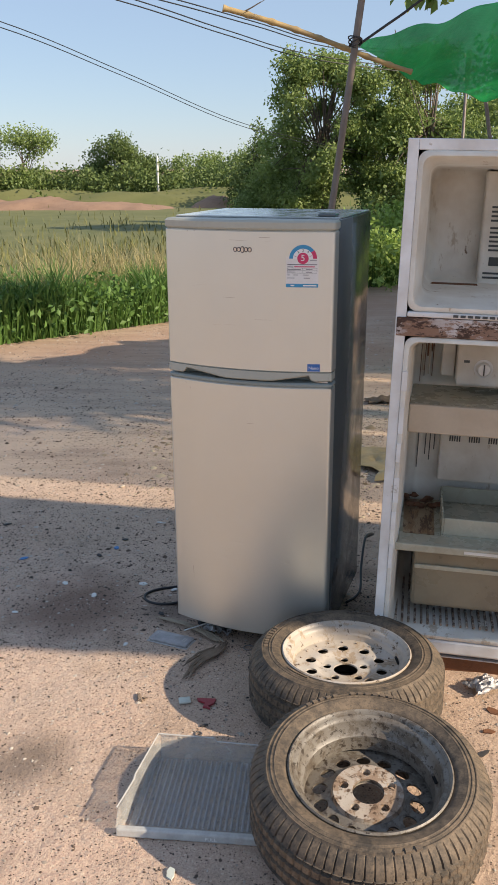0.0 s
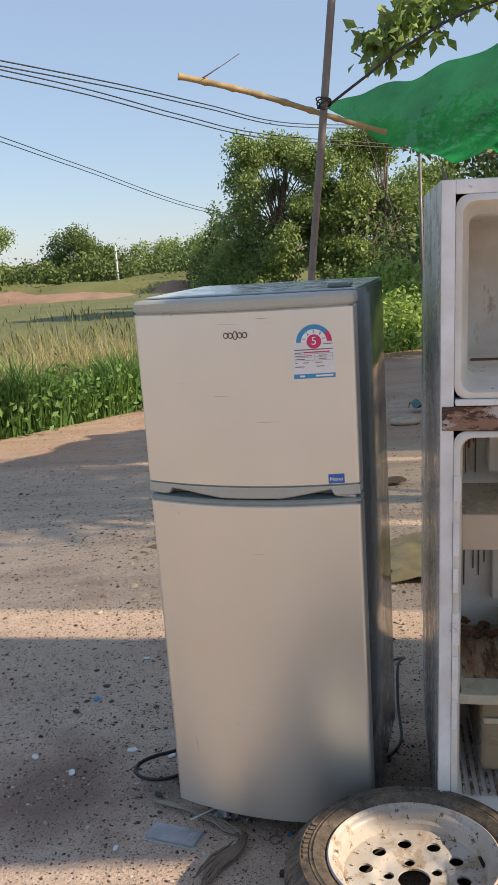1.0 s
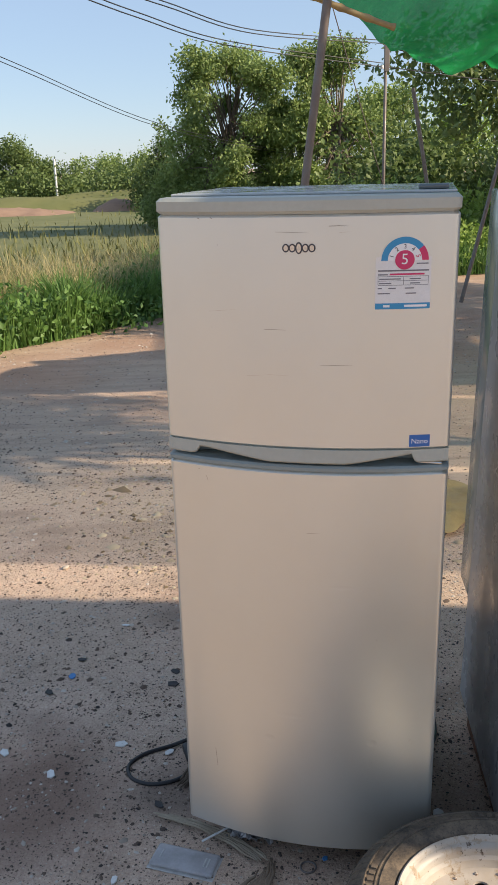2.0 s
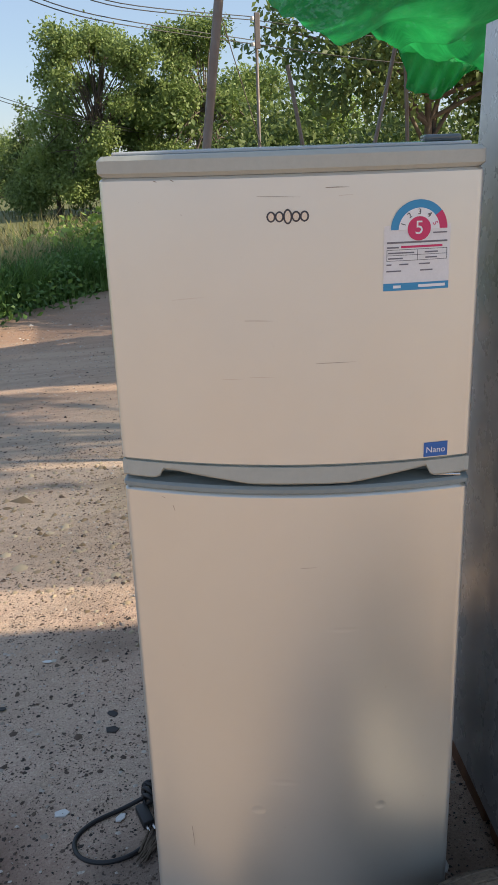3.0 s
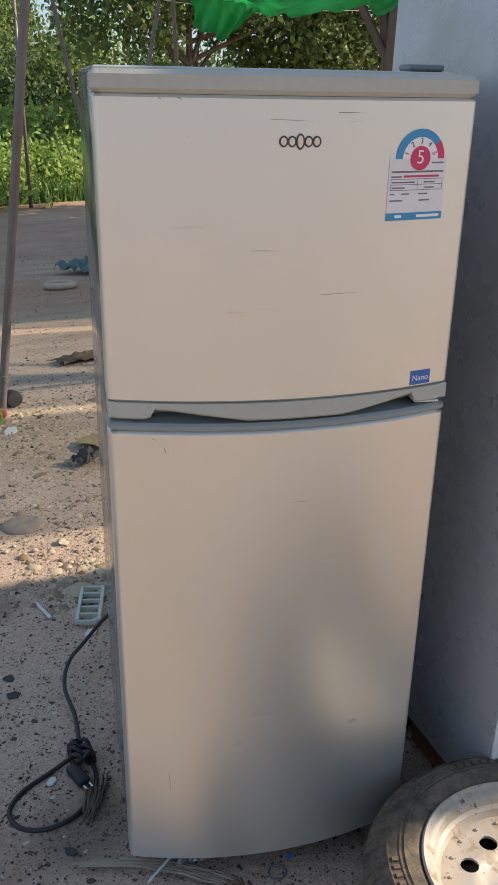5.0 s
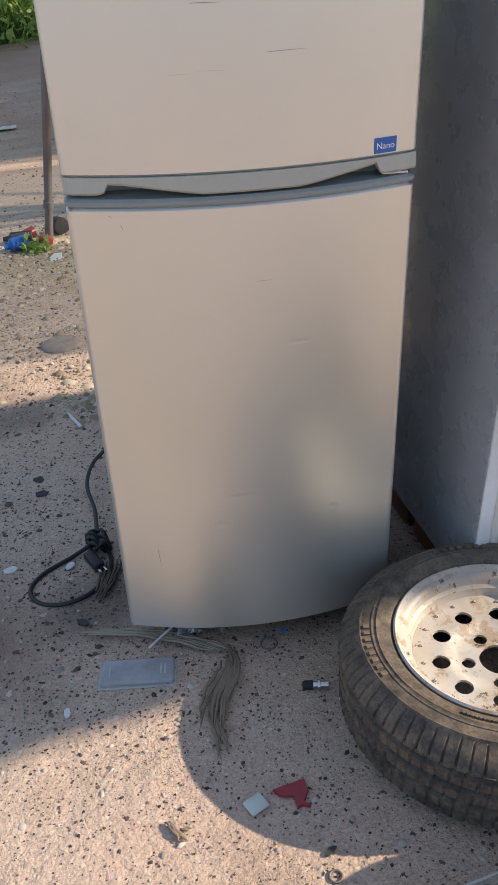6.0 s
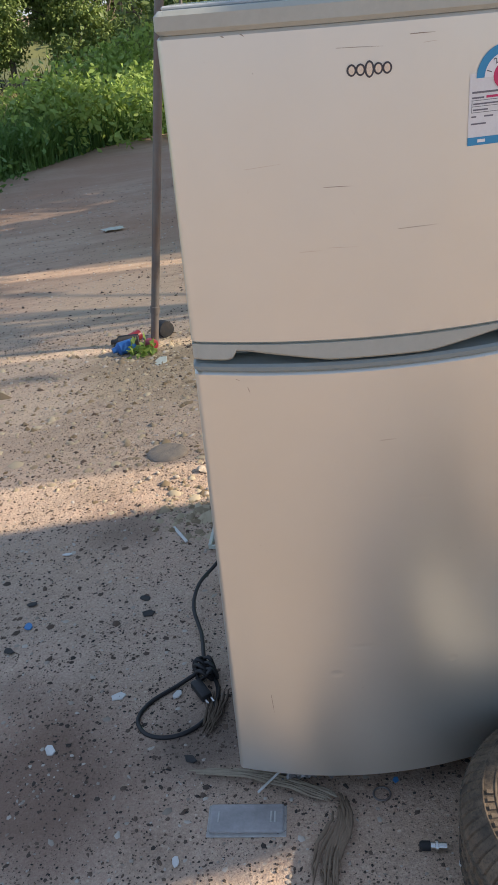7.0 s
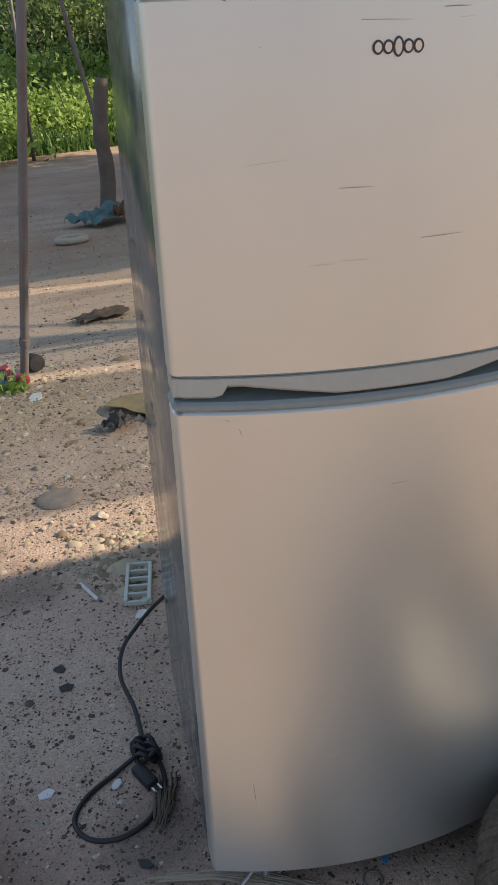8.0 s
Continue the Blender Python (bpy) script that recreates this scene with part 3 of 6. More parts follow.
def build_net():
    back = curve_pts([(0.68, 5.75, 2.293), (1.02, 6.35, 2.22), (1.35, 7.02, 2.19), (1.88, 7.72, 2.20), (2.45, 8.38, 2.31), (2.73, 8.67, 2.33), (3.5, 8.9, 2.15), (4.2, 9.2, 2.17), (5.4, 9.6, 2.37), (6.7, 10.0, 2.85), (8.5, 10.6, 3.2)], 14)
    front = curve_pts([(0.70, 5.75, 2.313), (1.15, 6.0, 2.46), (1.70, 6.25, 2.65), (3.0, 6.45, 2.95), (8.5, 5.45, 3.6)], 35)
    n, rows = len(back), 44
    verts, faces = [], []
    for j in range(rows + 1):
        v = j / rows
        for i in range(n):
            u = i / (n - 1)
            p = back[i].lerp(front[min(i, len(front) - 1)], v)
            span = (back[i] - front[min(i, len(front) - 1)]).length
            sag = -0.10 * span * math.sin(math.pi * v) * 0.6
            z = p.z + sag + 0.085 * (math.sin(p.x * 9 + p.y * 4 + 3.5 * noise.noise((p.x, p.y, 3))) + 0.5 * math.sin(p.x * 5 - p.y * 17 + 4 * noise.noise((p.x * 2, p.y * 2, 3)))) * (0.3 + noise.noise((p.x * 0.9, p.y * 0.9, 6))) * min(1, span) + 0.05 * noise.noise((p.x * 1.6, p.y * 1.6, 2)) * min(1, span) + 0.02 * noise.noise((p.x * 6, p.y * 3, 8)) + (0.05 * noise.noise((p.x * 4, 0, 1)) * (1 - v) ** 3 * min(1, 3 * u))
            verts.append((p.x, p.y, z))
    for j in range(rows):
        for i in range(n - 1):
            a = j * n + i
            faces.append((a, a + 1, a + n + 1, a + n))
    net = raw("sheet", verts, faces, M_net, smooth=True)
    sol = net.modifiers.new("thickness", "SOLIDIFY")
    sol.thickness = 0.003
    t = thing("net_canopy", pose(-0.11, -0.19, 0.16, -1.83), "bright green shade net stretched as a sagging canopy", "shade net")
    net.parent = t
    # flap that hangs from the rear edge
    verts, faces = [], []
    low = [(2.74, 8.67, 2.30), (2.80, 8.68, 2.02), (2.86, 8.70, 1.93), (3.00, 8.73, 1.92), (3.09, 8.75, 1.87), (3.22, 8.80, 1.93), (3.4, 8.86, 2.06), (3.6, 8.93, 2.12), (4.2, 9.2, 2.15)]
    lows, ups = curve_pts(low, 5), curve_pts([(2.73 + (4.2 - 2.73) * k / 8, 8.67 + 0.53 * k / 8, 2.34 - 0.02 * k / 8) for k in range(9)], 5)
    m = len(lows)
    for j in range(7):
        for i in range(m):
            p = ups[i].lerp(lows[i], j / 6)
            p.y += 0.04 * math.sin(i * 1.1) * j / 6 + 0.05 * noise.noise((p.x * 6, p.z * 3, 4))
            verts.append(tuple(p))
    for j in range(6):
        for i in range(m - 1):
            a = j * m + i
            faces.append((a, a + 1, a + m + 1, a + m))
    flap = raw("hanging_flap", verts, faces, M_net, t, True)
    s2 = flap.modifiers.new("thickness", "SOLIDIFY")
    s2.thickness = 0.003


build_net()

# ---- silver refrigerator ----
W, BULGE, DEPTH = 0.543, 0.045, 0.55


def plan(x):
    """Front of the bowed doors, behind the chord when positive."""
    s = 2 * x / W - 1
    return -BULGE * (1 - s * s)


def door_loop(grow=0.0, back=0.05):
    r = 0.012
    pts = [(0 - grow, back), (0 - grow, r)]
    for k in range(1, 5):
        a = k / 5 * math.pi / 2
        pts.append((r - r * math.cos(a) - grow, r - r * math.sin(a) - grow))
    n = 26
    for i in range(n + 1):
        x = r + (W - 2 * r) * i / n
        pts.append((x, plan(x) - plan(r) - grow))
    for k in range(4, 0, -1):
        a = k / 5 * math.pi / 2
        pts.append((W - r + r * math.cos(a) + grow, r - r * math.sin(a) - grow))
    pts += [(W + grow, r), (W + grow, back)]
    return pts


def slab(z0, z1, grow=0.0, back=0.05, ease=0.004):
    bm = bmesh.new()
    loop = door_loop(grow, back)
    inner = door_loop(grow - ease, back)
    levels = [(z0, inner), (z0 + ease, loop), (z1 - ease, loop), (z1, inner)]
    rings = [[bm.verts.new((x, y, z)) for x, y in lp] for z, lp in levels]
    n = len(loop)
    for a, c in zip(rings, rings[1:]):
        for k in range(n):
            bm.faces.new((a[k], a[(k + 1) % n], c[(k + 1) % n], c[k]))
    bm.faces.new(rings[0][::-1])
    bm.faces.new(rings[-1])
    return bm


def front_y(x, off=0.0):
    r = 0.012
    return plan(x) - plan(r) - off


def on_door(name, poly, material, parent, off=0.0006, label=""):
    """A flat shape (x, z) laid onto the bowed door."""
    bm = bmesh.new()
    xs = [p[0] for p in poly]
    vs = [bm.verts.new((x, 0, z)) for x, z in poly]
    bm.faces.new(vs)
    x = min(xs) + 0.012
    while x < max(xs):
        bmesh.ops.bisect_plane(bm, geom=bm.verts[:] + bm.edges[:] + bm.faces[:], plane_co=(x, 0, 0), plane_no=(1, 0, 0))
        x += 0.012
    for v in bm.verts:
        v.co.y = front_y(v.co.x, off)
    return part(name, bm, material, parent, label)


def rect(x0, x1, z0, z1):
    return [(x0, z0), (x1, z0), (x1, z1), (x0, z1)]


def text_on_door(name, body, size, x, z, material, parent, off=0.0009, turn=0.0):
    cu = bpy.data.curves.new(name, "FONT")
    cu.body, cu.size, cu.align_x, cu.align_y = body, size, "CENTER", "CENTER"
    tmp = new("text_source", cu)
    bpy.context.view_layer.update()
    me = bpy.data.meshes.new_from_object(tmp.evaluated_get(bpy.context.evaluated_depsgraph_get()))
    bpy.data.objects.remove(tmp)
    bpy.data.curves.remove(cu)
    ca, sa = math.cos(turn), math.sin(turn)
    for v in me.vertices:
        px, pz = x + v.co.x * ca - v.co.y * sa, z + v.co.x * sa + v.co.y * ca
        v.co = (px, front_y(px, off), pz)
    me.materials.clear()
    me.materials.append(material)
    ob = new(name, me)
    ob.parent = parent
    return ob


M_paper = worn("label_paper", (0.78, 0.77, 0.76), (0.6, 0.57, 0.5), 0.5, 0, 0.3, 20, None, 0)
M_lblue = mat("label_blue", (0.03, 0.27, 0.50), 0.45)
M_lred = mat("label_red", (0.60, 0.035, 0.13), 0.45)
M_ink = mat("label_ink", (0.05, 0.05, 0.06), 0.5)
M_print = mat("label_print_grey", (0.17, 0.16, 0.18), 0.5)
M_white = mat("print_white", (0.8, 0.8, 0.8), 0.5)
M_navy = mat("sticker_blue", (0.02, 0.13, 0.42), 0.4)
M_chrome = mat("worn_chrome", (0.6, 0.6, 0.58), 0.25, 1.0)
M_mark = mat("scuff_mark", (0.28, 0.24, 0.2), 0.6)
M_mark_pale = mat("pale_scuff", (0.52, 0.47, 0.40), 0.45)


def arc_band(cx, cz, r0, r1, a0, a1, n=20):
    return [(cx + r1 * math.cos(radians(a0 + (a1 - a0) * k / n)), cz + r1 * math.sin(radians(a0 + (a1 - a0) * k / n))) for k in range(n + 1)] + [(cx + r0 * math.cos(radians(a1 + (a0 - a1) * k / n)), cz + r0 * math.sin(radians(a1 + (a0 - a1) * k / n))) for k in range(n + 1)]


def build_silver():
    t = thing("refrigerator", pose(-0.257, 2.752, 0.082, 0, 0.18, -16.8) @ Matrix.Scale(0.985, 4), "silver two-door refrigerator with bowed doors, scuffed, standing on the ground", "refrigerator")
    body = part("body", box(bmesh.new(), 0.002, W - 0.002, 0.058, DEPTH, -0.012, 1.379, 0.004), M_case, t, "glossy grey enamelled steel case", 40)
    part("gasket", box(bmesh.new(), 0.012, W - 0.012, 0.049, 0.060, 0.012, 1.345), M_gasket, t, "dark rubber door seal")
    # top: thin worktop with a raised rim
    part("top_panel", box(bmesh.new(), 0.006, W - 0.006, 0.078, DEPTH - 0.006, 1.3792, 1.385, 0.002), M_top, t, "dusty top panel, sky sheen in its pale tone")
    d1 = part("freezer_door", slab(0.9255, 1.3505), M_silver, t, "silver upper door with label and scuffs", 40)
    part("door_cap", slab(1.351, 1.380, 0.0015, 0.0575, 0.006), M_cap, d1, "grey plastic door cap", 40)
    d2 = part("fridge_door", slab(0.0, 0.8785), M_silver, t, "silver lower door with small dents", 40)
    part("door_rim", slab(0.879, 0.8925, 0.001, 0.05, 0.004), M_bluegrey, d2, "blue-grey plastic rim", 40)
    # handle strip with its wavy underside
    wave = [(0, 0.8985), (0.095, 0.8985), (0.115, 0.903), (0.125, 0.914), (0.16, 0.9135), (0.38, 0.8965), (0.655, 0.8965), (0.70, 0.900), (0.875, 0.916), (0.885, 0.903), (0.90, 0.899), (1, 0.899)]
    bm = bmesh.new()
    rows = []
    for i in range(81):
        s = i / 80
        x = 0.001 + (W - 0.002) * s
        for (s0, z0), (s1, z1) in zip(wave, wave[1:]):
            if s0 <= s <= s1:
                zl = z0 + (z1 - z0) * (s - s0) / max(s1 - s0, 1e-6)
                break
        lip = 0.0015 + 0.010 * (0.9255 - zl) / 0.038
        y = front_y(x) if 0.012 < x < W - 0.012 else front_y(0.012) + 0.004
        rows.append([bm.verts.new(p) for p in ((x, y - 0.0015, 0.9252), (x, y - lip * 0.35, zl + 0.004), (x, y + 0.002, zl), (x, 0.05, zl + 0.004), (x, 0.05, 0.9252))])
    for a, c in zip(rows, rows[1:]):
        for k in range(5):
            bm.faces.new((a[k], a[(k + 1) % 5], c[(k + 1) % 5], c[k]))
    bm.faces.new(rows[0])
    bm.faces.new(rows[-1][::-1])
    part("handle_strip", bm, M_cap, d1, "grey plastic grip strip", 35)
    part("handle_recess", box(bmesh.new(), 0.02, W - 0.02, 0.03, 0.049, 0.893, 0.918), M_bluegrey, d2, "shadowed blue-grey grip recess")
    part("hinge", box(bmesh.new(), W - 0.055, W - 0.012, 0.0, 0.03, 0.8928, 0.8982, 0.002), M_chrome, t, "small steel hinge")
    part("top_hinge", box(bmesh.new(), W - 0.075, W - 0.02, 0.082, 0.13, 1.3852, 1.395, 0.004), M_case, t)
    part("base_plate", box(bmesh.new(), 0.03, W - 0.03, 0.06, DEPTH - 0.02, -0.034, -0.0125), M_black, t, "dark underside")
    for x in (0.06, W - 0.06):
        for y in (0.09, DEPTH - 0.07):
            bm = bmesh.new()
            lathe(bm, [(0.0001, -0.09), (0.017, -0.09), (0.017, -0.07), (0.008, -0.069), (0.008, -0.034)], 12)
            ob = part("foot", bm, M_black, t)
            ob.location = (x, y, 0)
    start = set(scene.objects)
    # energy label
    paper = on_door("energy_label", rect(0.397, 0.491, 1.187, 1.277), M_paper, d1, 0.0005, "printed energy rating label")
    on_door("dial", arc_band(0.446, 1.271, 0.0, 0.040, 0, 180), M_lblue, paper, 0.0008, "blue rating dial")
    on_door("dial_end", arc_band(0.446, 1.271, 0.029, 0.0402, 0, 38), M_lred, paper, 0.0010)
    on_door("dial_face", arc_band(0.446, 1.271, 0.0, 0.029, 0, 180), M_white, paper, 0.0011)
    on_door("badge", [(0.446 + 0.0165 * math.cos(a), 1.272 + 0.0165 * math.sin(a)) for a in np.linspace(0, math.tau, 25)[:-1]], M_lred, paper, 0.0014, "red round badge")
    text_on_door("digit", "5", 0.026, 0.446, 1.2725, M_white, paper, 0.0018)
    for k, d in enumerate("12345"):
        a = radians(162 - 36 * k)
        text_on_door("digit", d, 0.0105, 0.446 + 0.0235 * math.cos(a), 1.271 + 0.0235 * math.sin(a), M_lred if d == "5" else M_ink, paper, 0.0016, a - math.pi / 2)
    on_door("blue_band", rect(0.397, 0.491, 1.187, 1.1975), M_lblue, paper, 0.0008)
    on_door("band_print", rect(0.447, 0.486, 1.1905, 1.1945), M_white, paper, 0.0011)
    on_door("band_print", rect(0.411, 0.422, 1.1905, 1.1945), M_white, paper, 0.0011)
    for z, x0, x1, h in ((1.2525, 0.401, 0.487, 0.0035), (1.246, 0.401, 0.418, 0.003)):
        on_door("print_line", rect(x0, x1, z, z + h * 0.7), M_print, paper, 0.0008)
    on_door("print_line", rect(0.421, 0.480, 1.246, 1.249), M_lred, paper, 0.0008)
    for z in (1.2435, 1.2360, 1.2285):
        on_door("rule", rect(0.401, 0.487, z, z + 0.0006), M_ink, paper, 0.0008)
    for x in (0.401, 0.4445, 0.4864):
        on_door("rule", rect(x, x + 0.0006, 1.2285, 1.2435), M_ink, paper, 0.0008)
    for x0, x1, z in ((0.403, 0.440, 1.2385), (0.455, 0.474, 1.2385), (0.403, 0.424, 1.231), (0.456, 0.473, 1.231), (0.401, 0.408, 1.2225), (0.419, 0.432, 1.2225), (0.447, 0.463, 1.2225), (0.401, 0.422, 1.2135), (0.449, 0.467, 1.2135), (0.466, 0.486, 1.2645)):
        on_door("print_line", rect(x0, x1, z, z + 0.0019), M_print, paper, 0.0008)
    for ob in set(scene.objects) - start:
        for v in ob.data.vertices:
            v.co.x += 0.006
            v.co.y += front_y(v.co.x) - front_y(v.co.x - 0.006)
    # feature sticker
    st = on_door("sticker", rect(0.470, 0.507, 0.931, 0.954), M_navy, d1, 0.0006, "small blue sticker")
    text_on_door("sticker_text", "Nano", 0.0135, 0.4885, 0.9415, M_white, st)
    # maker's badge as a plain row of rounded chrome shapes
    for k in range(5):
        x = 0.247 + 0.0115 * k
        on_door("badge_shape", [(x + 0.0054 * math.cos(a) * (1 + 0.2 * abs(math.cos(a))), 1.2945 + (0.0075 if k != 2 else 0.0105) * math.sin(a)) for a in np.linspace(0, math.tau, 17)[:-1]], M_ink, d1, 0.0010, 'dark raised badge shape' if k == 0 else '')
        on_door("badge_shape", [(x + 0.0040 * math.cos(a), 1.2945 + (0.0052 if k != 2 else 0.008) * math.sin(a)) for a in np.linspace(0, math.tau, 13)[:-1]], M_chrome, d1, 0.0015)
    # scuffs
    for x0, z0, x1, z1, w, mt in ((0.206, 1.1505, 0.246, 1.150, 0.0011, M_mark), (0.308, 1.086, 0.365, 1.087, 0.0009, M_mark), (0.228, 1.322, 0.288, 1.320, 0.0009, M_mark), (0.322, 1.331, 0.355, 1.331, 0.0016, M_mark), (0.340, 1.320, 0.36, 1.321, 0.0008, M_mark_pale), (0.282, 0.754, 0.307, 0.755, 0.0009, M_mark), (0.075, 0.215, 0.078, 0.170, 0.0012, M_mark), (0.10, 1.18, 0.15, 1.185, 0.0007, M_mark_pale), (0.17, 1.063, 0.2, 1.064, 0.0007, M_mark_pale), (0.21, 1.067, 0.25, 1.066, 0.0007, M_mark_pale), (0.08, 0.855, 0.083, 0.845, 0.0012, M_mark), (0.063, 0.868, 0.069, 0.866, 0.0012, M_mark), (0.0835, 1.346, 0.088, 1.344, 0.002, M_mark), (0.108, 1.347, 0.113, 1.344, 0.002, M_mark), (0.12, 1.30, 0.1215, 1.299, 0.0012, M_mark)):
        dx, dz = x1 - x0, z1 - z0
        L = math.hypot(dx, dz)
        w *= 0.55
        nx, nz = -dz / L * w / 2, dx / L * w / 2
        on_door("scuff", [(x0 - nx, z0 - nz), (x1 - nx * 0.3, z1 - nz * 0.3), (x1 + nx * 0.3, z1 + nz * 0.3), ((x0 + x1) / 2 + nx * 2, (z0 + z1) / 2 + nz * 2), (x0 + nx, z0 + nz)], mt, d1 if z0 > 0.9 else d2, 0.0006)
    return t


build_silver()


# ---- old refrigerator without doors ----
M_oldcase = worn("old_grey_enamel", (0.52, 0.53, 0.545), (0.40, 0.35, 0.30), 0.27, 0.2, 0.6, 3.5, None, 0.0)
def grimy(name, color, dirt, rust, rough, cover, scale, stretch=(1, 1, 1)):
    """Old plastic or paint with hard-edged flaking, drips and a brown film."""
    m = mat(name, color, rough)
    k = Nodes(m)
    p = k.pos(False)
    q = k.pos(False, stretch)
    c = k.mix(k.ramp(k.noise(p, scale * 0.35, 5, 0.6), [(0.35, 0.0), (0.7, 0.75)]), color, dirt)
    c = k.mix(k.ramp(k.noise(q, scale, 7, 0.75), [(cover, 0.0), (cover + 0.04, 0.9)]), c, dirt)
    c = k.mix(k.ramp(k.noise(q, scale * 2.3, 7, 0.78), [(cover + 0.05, 0.0), (cover + 0.08, 1.0)]), c, rust)
    k.color(c)
    k.bump(k.noise(q, scale * 2.3, 7, 0.78), 0.3, 0.004)
    return m


M_rust = grimy("flaking_rusty_bar", (0.62, 0.60, 0.60), (0.24, 0.13, 0.08), (0.06, 0.03, 0.02), 0.7, 0.46, 22, (0.4, 1, 1))
M_liner = grimy("old_cream_liner", (0.82, 0.82, 0.765), (0.44, 0.37, 0.28), (0.15, 0.09, 0.05), 0.5, 0.60, 9, (1, 1, 0.35))
M_frame = grimy("old_white_flange", (0.82, 0.845, 0.855), (0.5, 0.46, 0.41), (0.2, 0.11, 0.06), 0.45, 0.63, 14)
M_brown = worn("stained_brown_plastic", (0.50, 0.42, 0.32), (0.34, 0.26, 0.18), 0.4, 0, 0.6, 5, None, 0.05)
M_rustdeep = worn("rust_stain", (0.2, 0.085, 0.04), (0.1, 0.05, 0.03), 0.9, 0, 0.8, 18, None, 0.6)
M_crisper = worn("dark_murky_plastic", (0.26, 0.22, 0.15), (0.14, 0.11, 0.08), 0.3, 0, 0.7, 5, None, 0.05)
M_smoke = worn("murky_clear_plastic", (0.46, 0.44, 0.34), (0.30, 0.25, 0.17), 0.25, 0, 0.6, 6, None, 0.05)


M_ruststreak = grimy("rust_streaked_glass", (0.40, 0.31, 0.20), (0.24, 0.13, 0.06), (0.10, 0.045, 0.02), 0.5, 0.47, 16, (1.2, 0.25, 1))


M_ribs = grimy("rusty_white_plastic", (0.60, 0.57, 0.52), (0.30, 0.21, 0.14), (0.09, 0.055, 0.035), 0.5, 0.46, 22)


M_rearcase = worn("grey_green_enamel_case", (0.36, 0.40, 0.385), (0.30, 0.29, 0.25), 0.14, 0.25, 0.5, 4, None, 0.0)


def build_tall():
    u = Vector((0.026, 0.004, 1)).normalized()
    r = Vector((math.cos(radians(-9.2)), math.sin(radians(-9.2)), 0))
    r = (r - u * r.dot(u)).normalized()
    b = u.cross(r)
    m = Matrix(((r.x, b.x, u.x, 0.402), (r.y, b.y, u.y, 2.522), (r.z, b.z, u.z, 0.03), (0, 0, 0, 1)))
    t = thing("open_refrigerator", m, "tall old refrigerator without doors, rusty, dirty cream inside", "refrigerator")
    w, d, h = 0.70, 0.64, 1.63
    for x0, x1, y0, y1, z0, z1, nm in ((0, 0.004, 0.002, d, 0.06, h, "side_panel"), (w - 0.004, w, 0.002, d, 0.06, h, "side_panel"), (0.0042, w - 0.0042, 0.002, d, h - 0.004, h, "top_panel"), (0.0042, w - 0.0042, d - 0.004, d, 0.06, h - 0.0042, "back_panel"), (0.0042, w - 0.0042, 0.002, d - 0.0042, 0.06, 0.064, "bottom_panel")):
        part(nm, box(bmesh.new(), x0, x1, y0, y1, z0, z1), M_oldcase, t, "scratched grey enamelled steel panel")
    part("rear_housing", box(bmesh.new(), 0.002, w - 0.002, d + 0.0005, d + 0.14, 0.34, 1.40, 0.006), M_rearcase, t, "grey-green steel rear housing", 40)
    fr = bmesh.new()
    box(fr, 0.001, 0.030, -0.004, 0.0018, 0.09, h - 0.001, 0.0015, 1)
    box(fr, w - 0.030, w - 0.001, -0.004, 0.0018, 0.09, h - 0.001, 0.0015, 1)
    box(fr, 0.0305, w - 0.0305, -0.004, 0.0018, h - 0.03, h - 0.001, 0.0015, 1)
    part("flange", fr, M_frame, t, "white steel front flange")
    # bevelled liner frames: freezer and fridge compartments
    def cavity(name, x0, x1, z0, z1, depth, slope):
        bm = bmesh.new()
        s = slope
        rings = []
        for y, k in ((-0.002, 0.0), (-0.007, 0.004), (-0.007, 0.014), (0.02, 0.02), (0.06, s), (depth - 0.03, s + 0.012), (depth, s + 0.04)):
            ring = []
            ax0, ax1, az0, az1 = x0 + k, x1 - k, z0 + k, z1 - k
            c = 0.028
            for cx, cz, a0 in ((ax1 - c, az1 - c, 0), (ax0 + c, az1 - c, 90), (ax0 + c, az0 + c, 180), (ax1 - c, az0 + c, 270)):
                for q in range(5):
                    a = radians(a0 + 22.5 * q)
                    ring.append(bm.verts.new((cx + c * math.cos(a), y, cz + c * math.sin(a))))
            rings.append(ring)
        for a, c in zip(rings, rings[1:]):
            n = len(a)
            for k in range(n):
                bm.faces.new((a[k], a[(k + 1) % n], c[(k + 1) % n], c[k]))
        bm.faces.new(rings[-1])
        return part(name, bm, M_liner, t, "dirty cream plastic liner", 50)
    fz = cavity("freezer_liner", 0.0305, w - 0.0305, 1.165, h - 0.0305, 0.42, 0.034)
    cavity("fridge_liner", 0.0305, w - 0.0305, 0.125, 1.092, 0.44, 0.026)
    part("sill", box(bmesh.new(), 0.032, w - 0.032, -0.012, 0.05, 1.150, 1.1645, 0.004), M_frame, t, "white plastic sill")
    for k in range(14):
        part("sill_slot", box(bmesh.new(), 0.16 + 0.02 * k, 0.174 + 0.02 * k, -0.0135, -0.0122, 1.154, 1.161), M_gasket, t)
    part("cross_bar", box(bmesh.new(), 0.004, w - 0.004, -0.009, 0.03, 1.094, 1.148, 0.003), M_rust, t, "flaking rust-eaten steel cross bar")
    part("bottom_sill", box(bmesh.new(), 0.006, w - 0.006, -0.006, 0.05, 0.075, 0.1245, 0.008), M_frame, t, "dirty white lower sill")
    part("plinth", box(bmesh.new(), 0.02, w - 0.02, 0.02, 0.3, -0.02, 0.0745, 0.004), M_rustdeep, t, "rusty brown plinth")
    part("plinth", box(bmesh.new(), 0.02, w - 0.02, 0.34, d - 0.03, -0.045, 0.0595, 0.004), M_rustdeep, t, "rusty brown plinth")
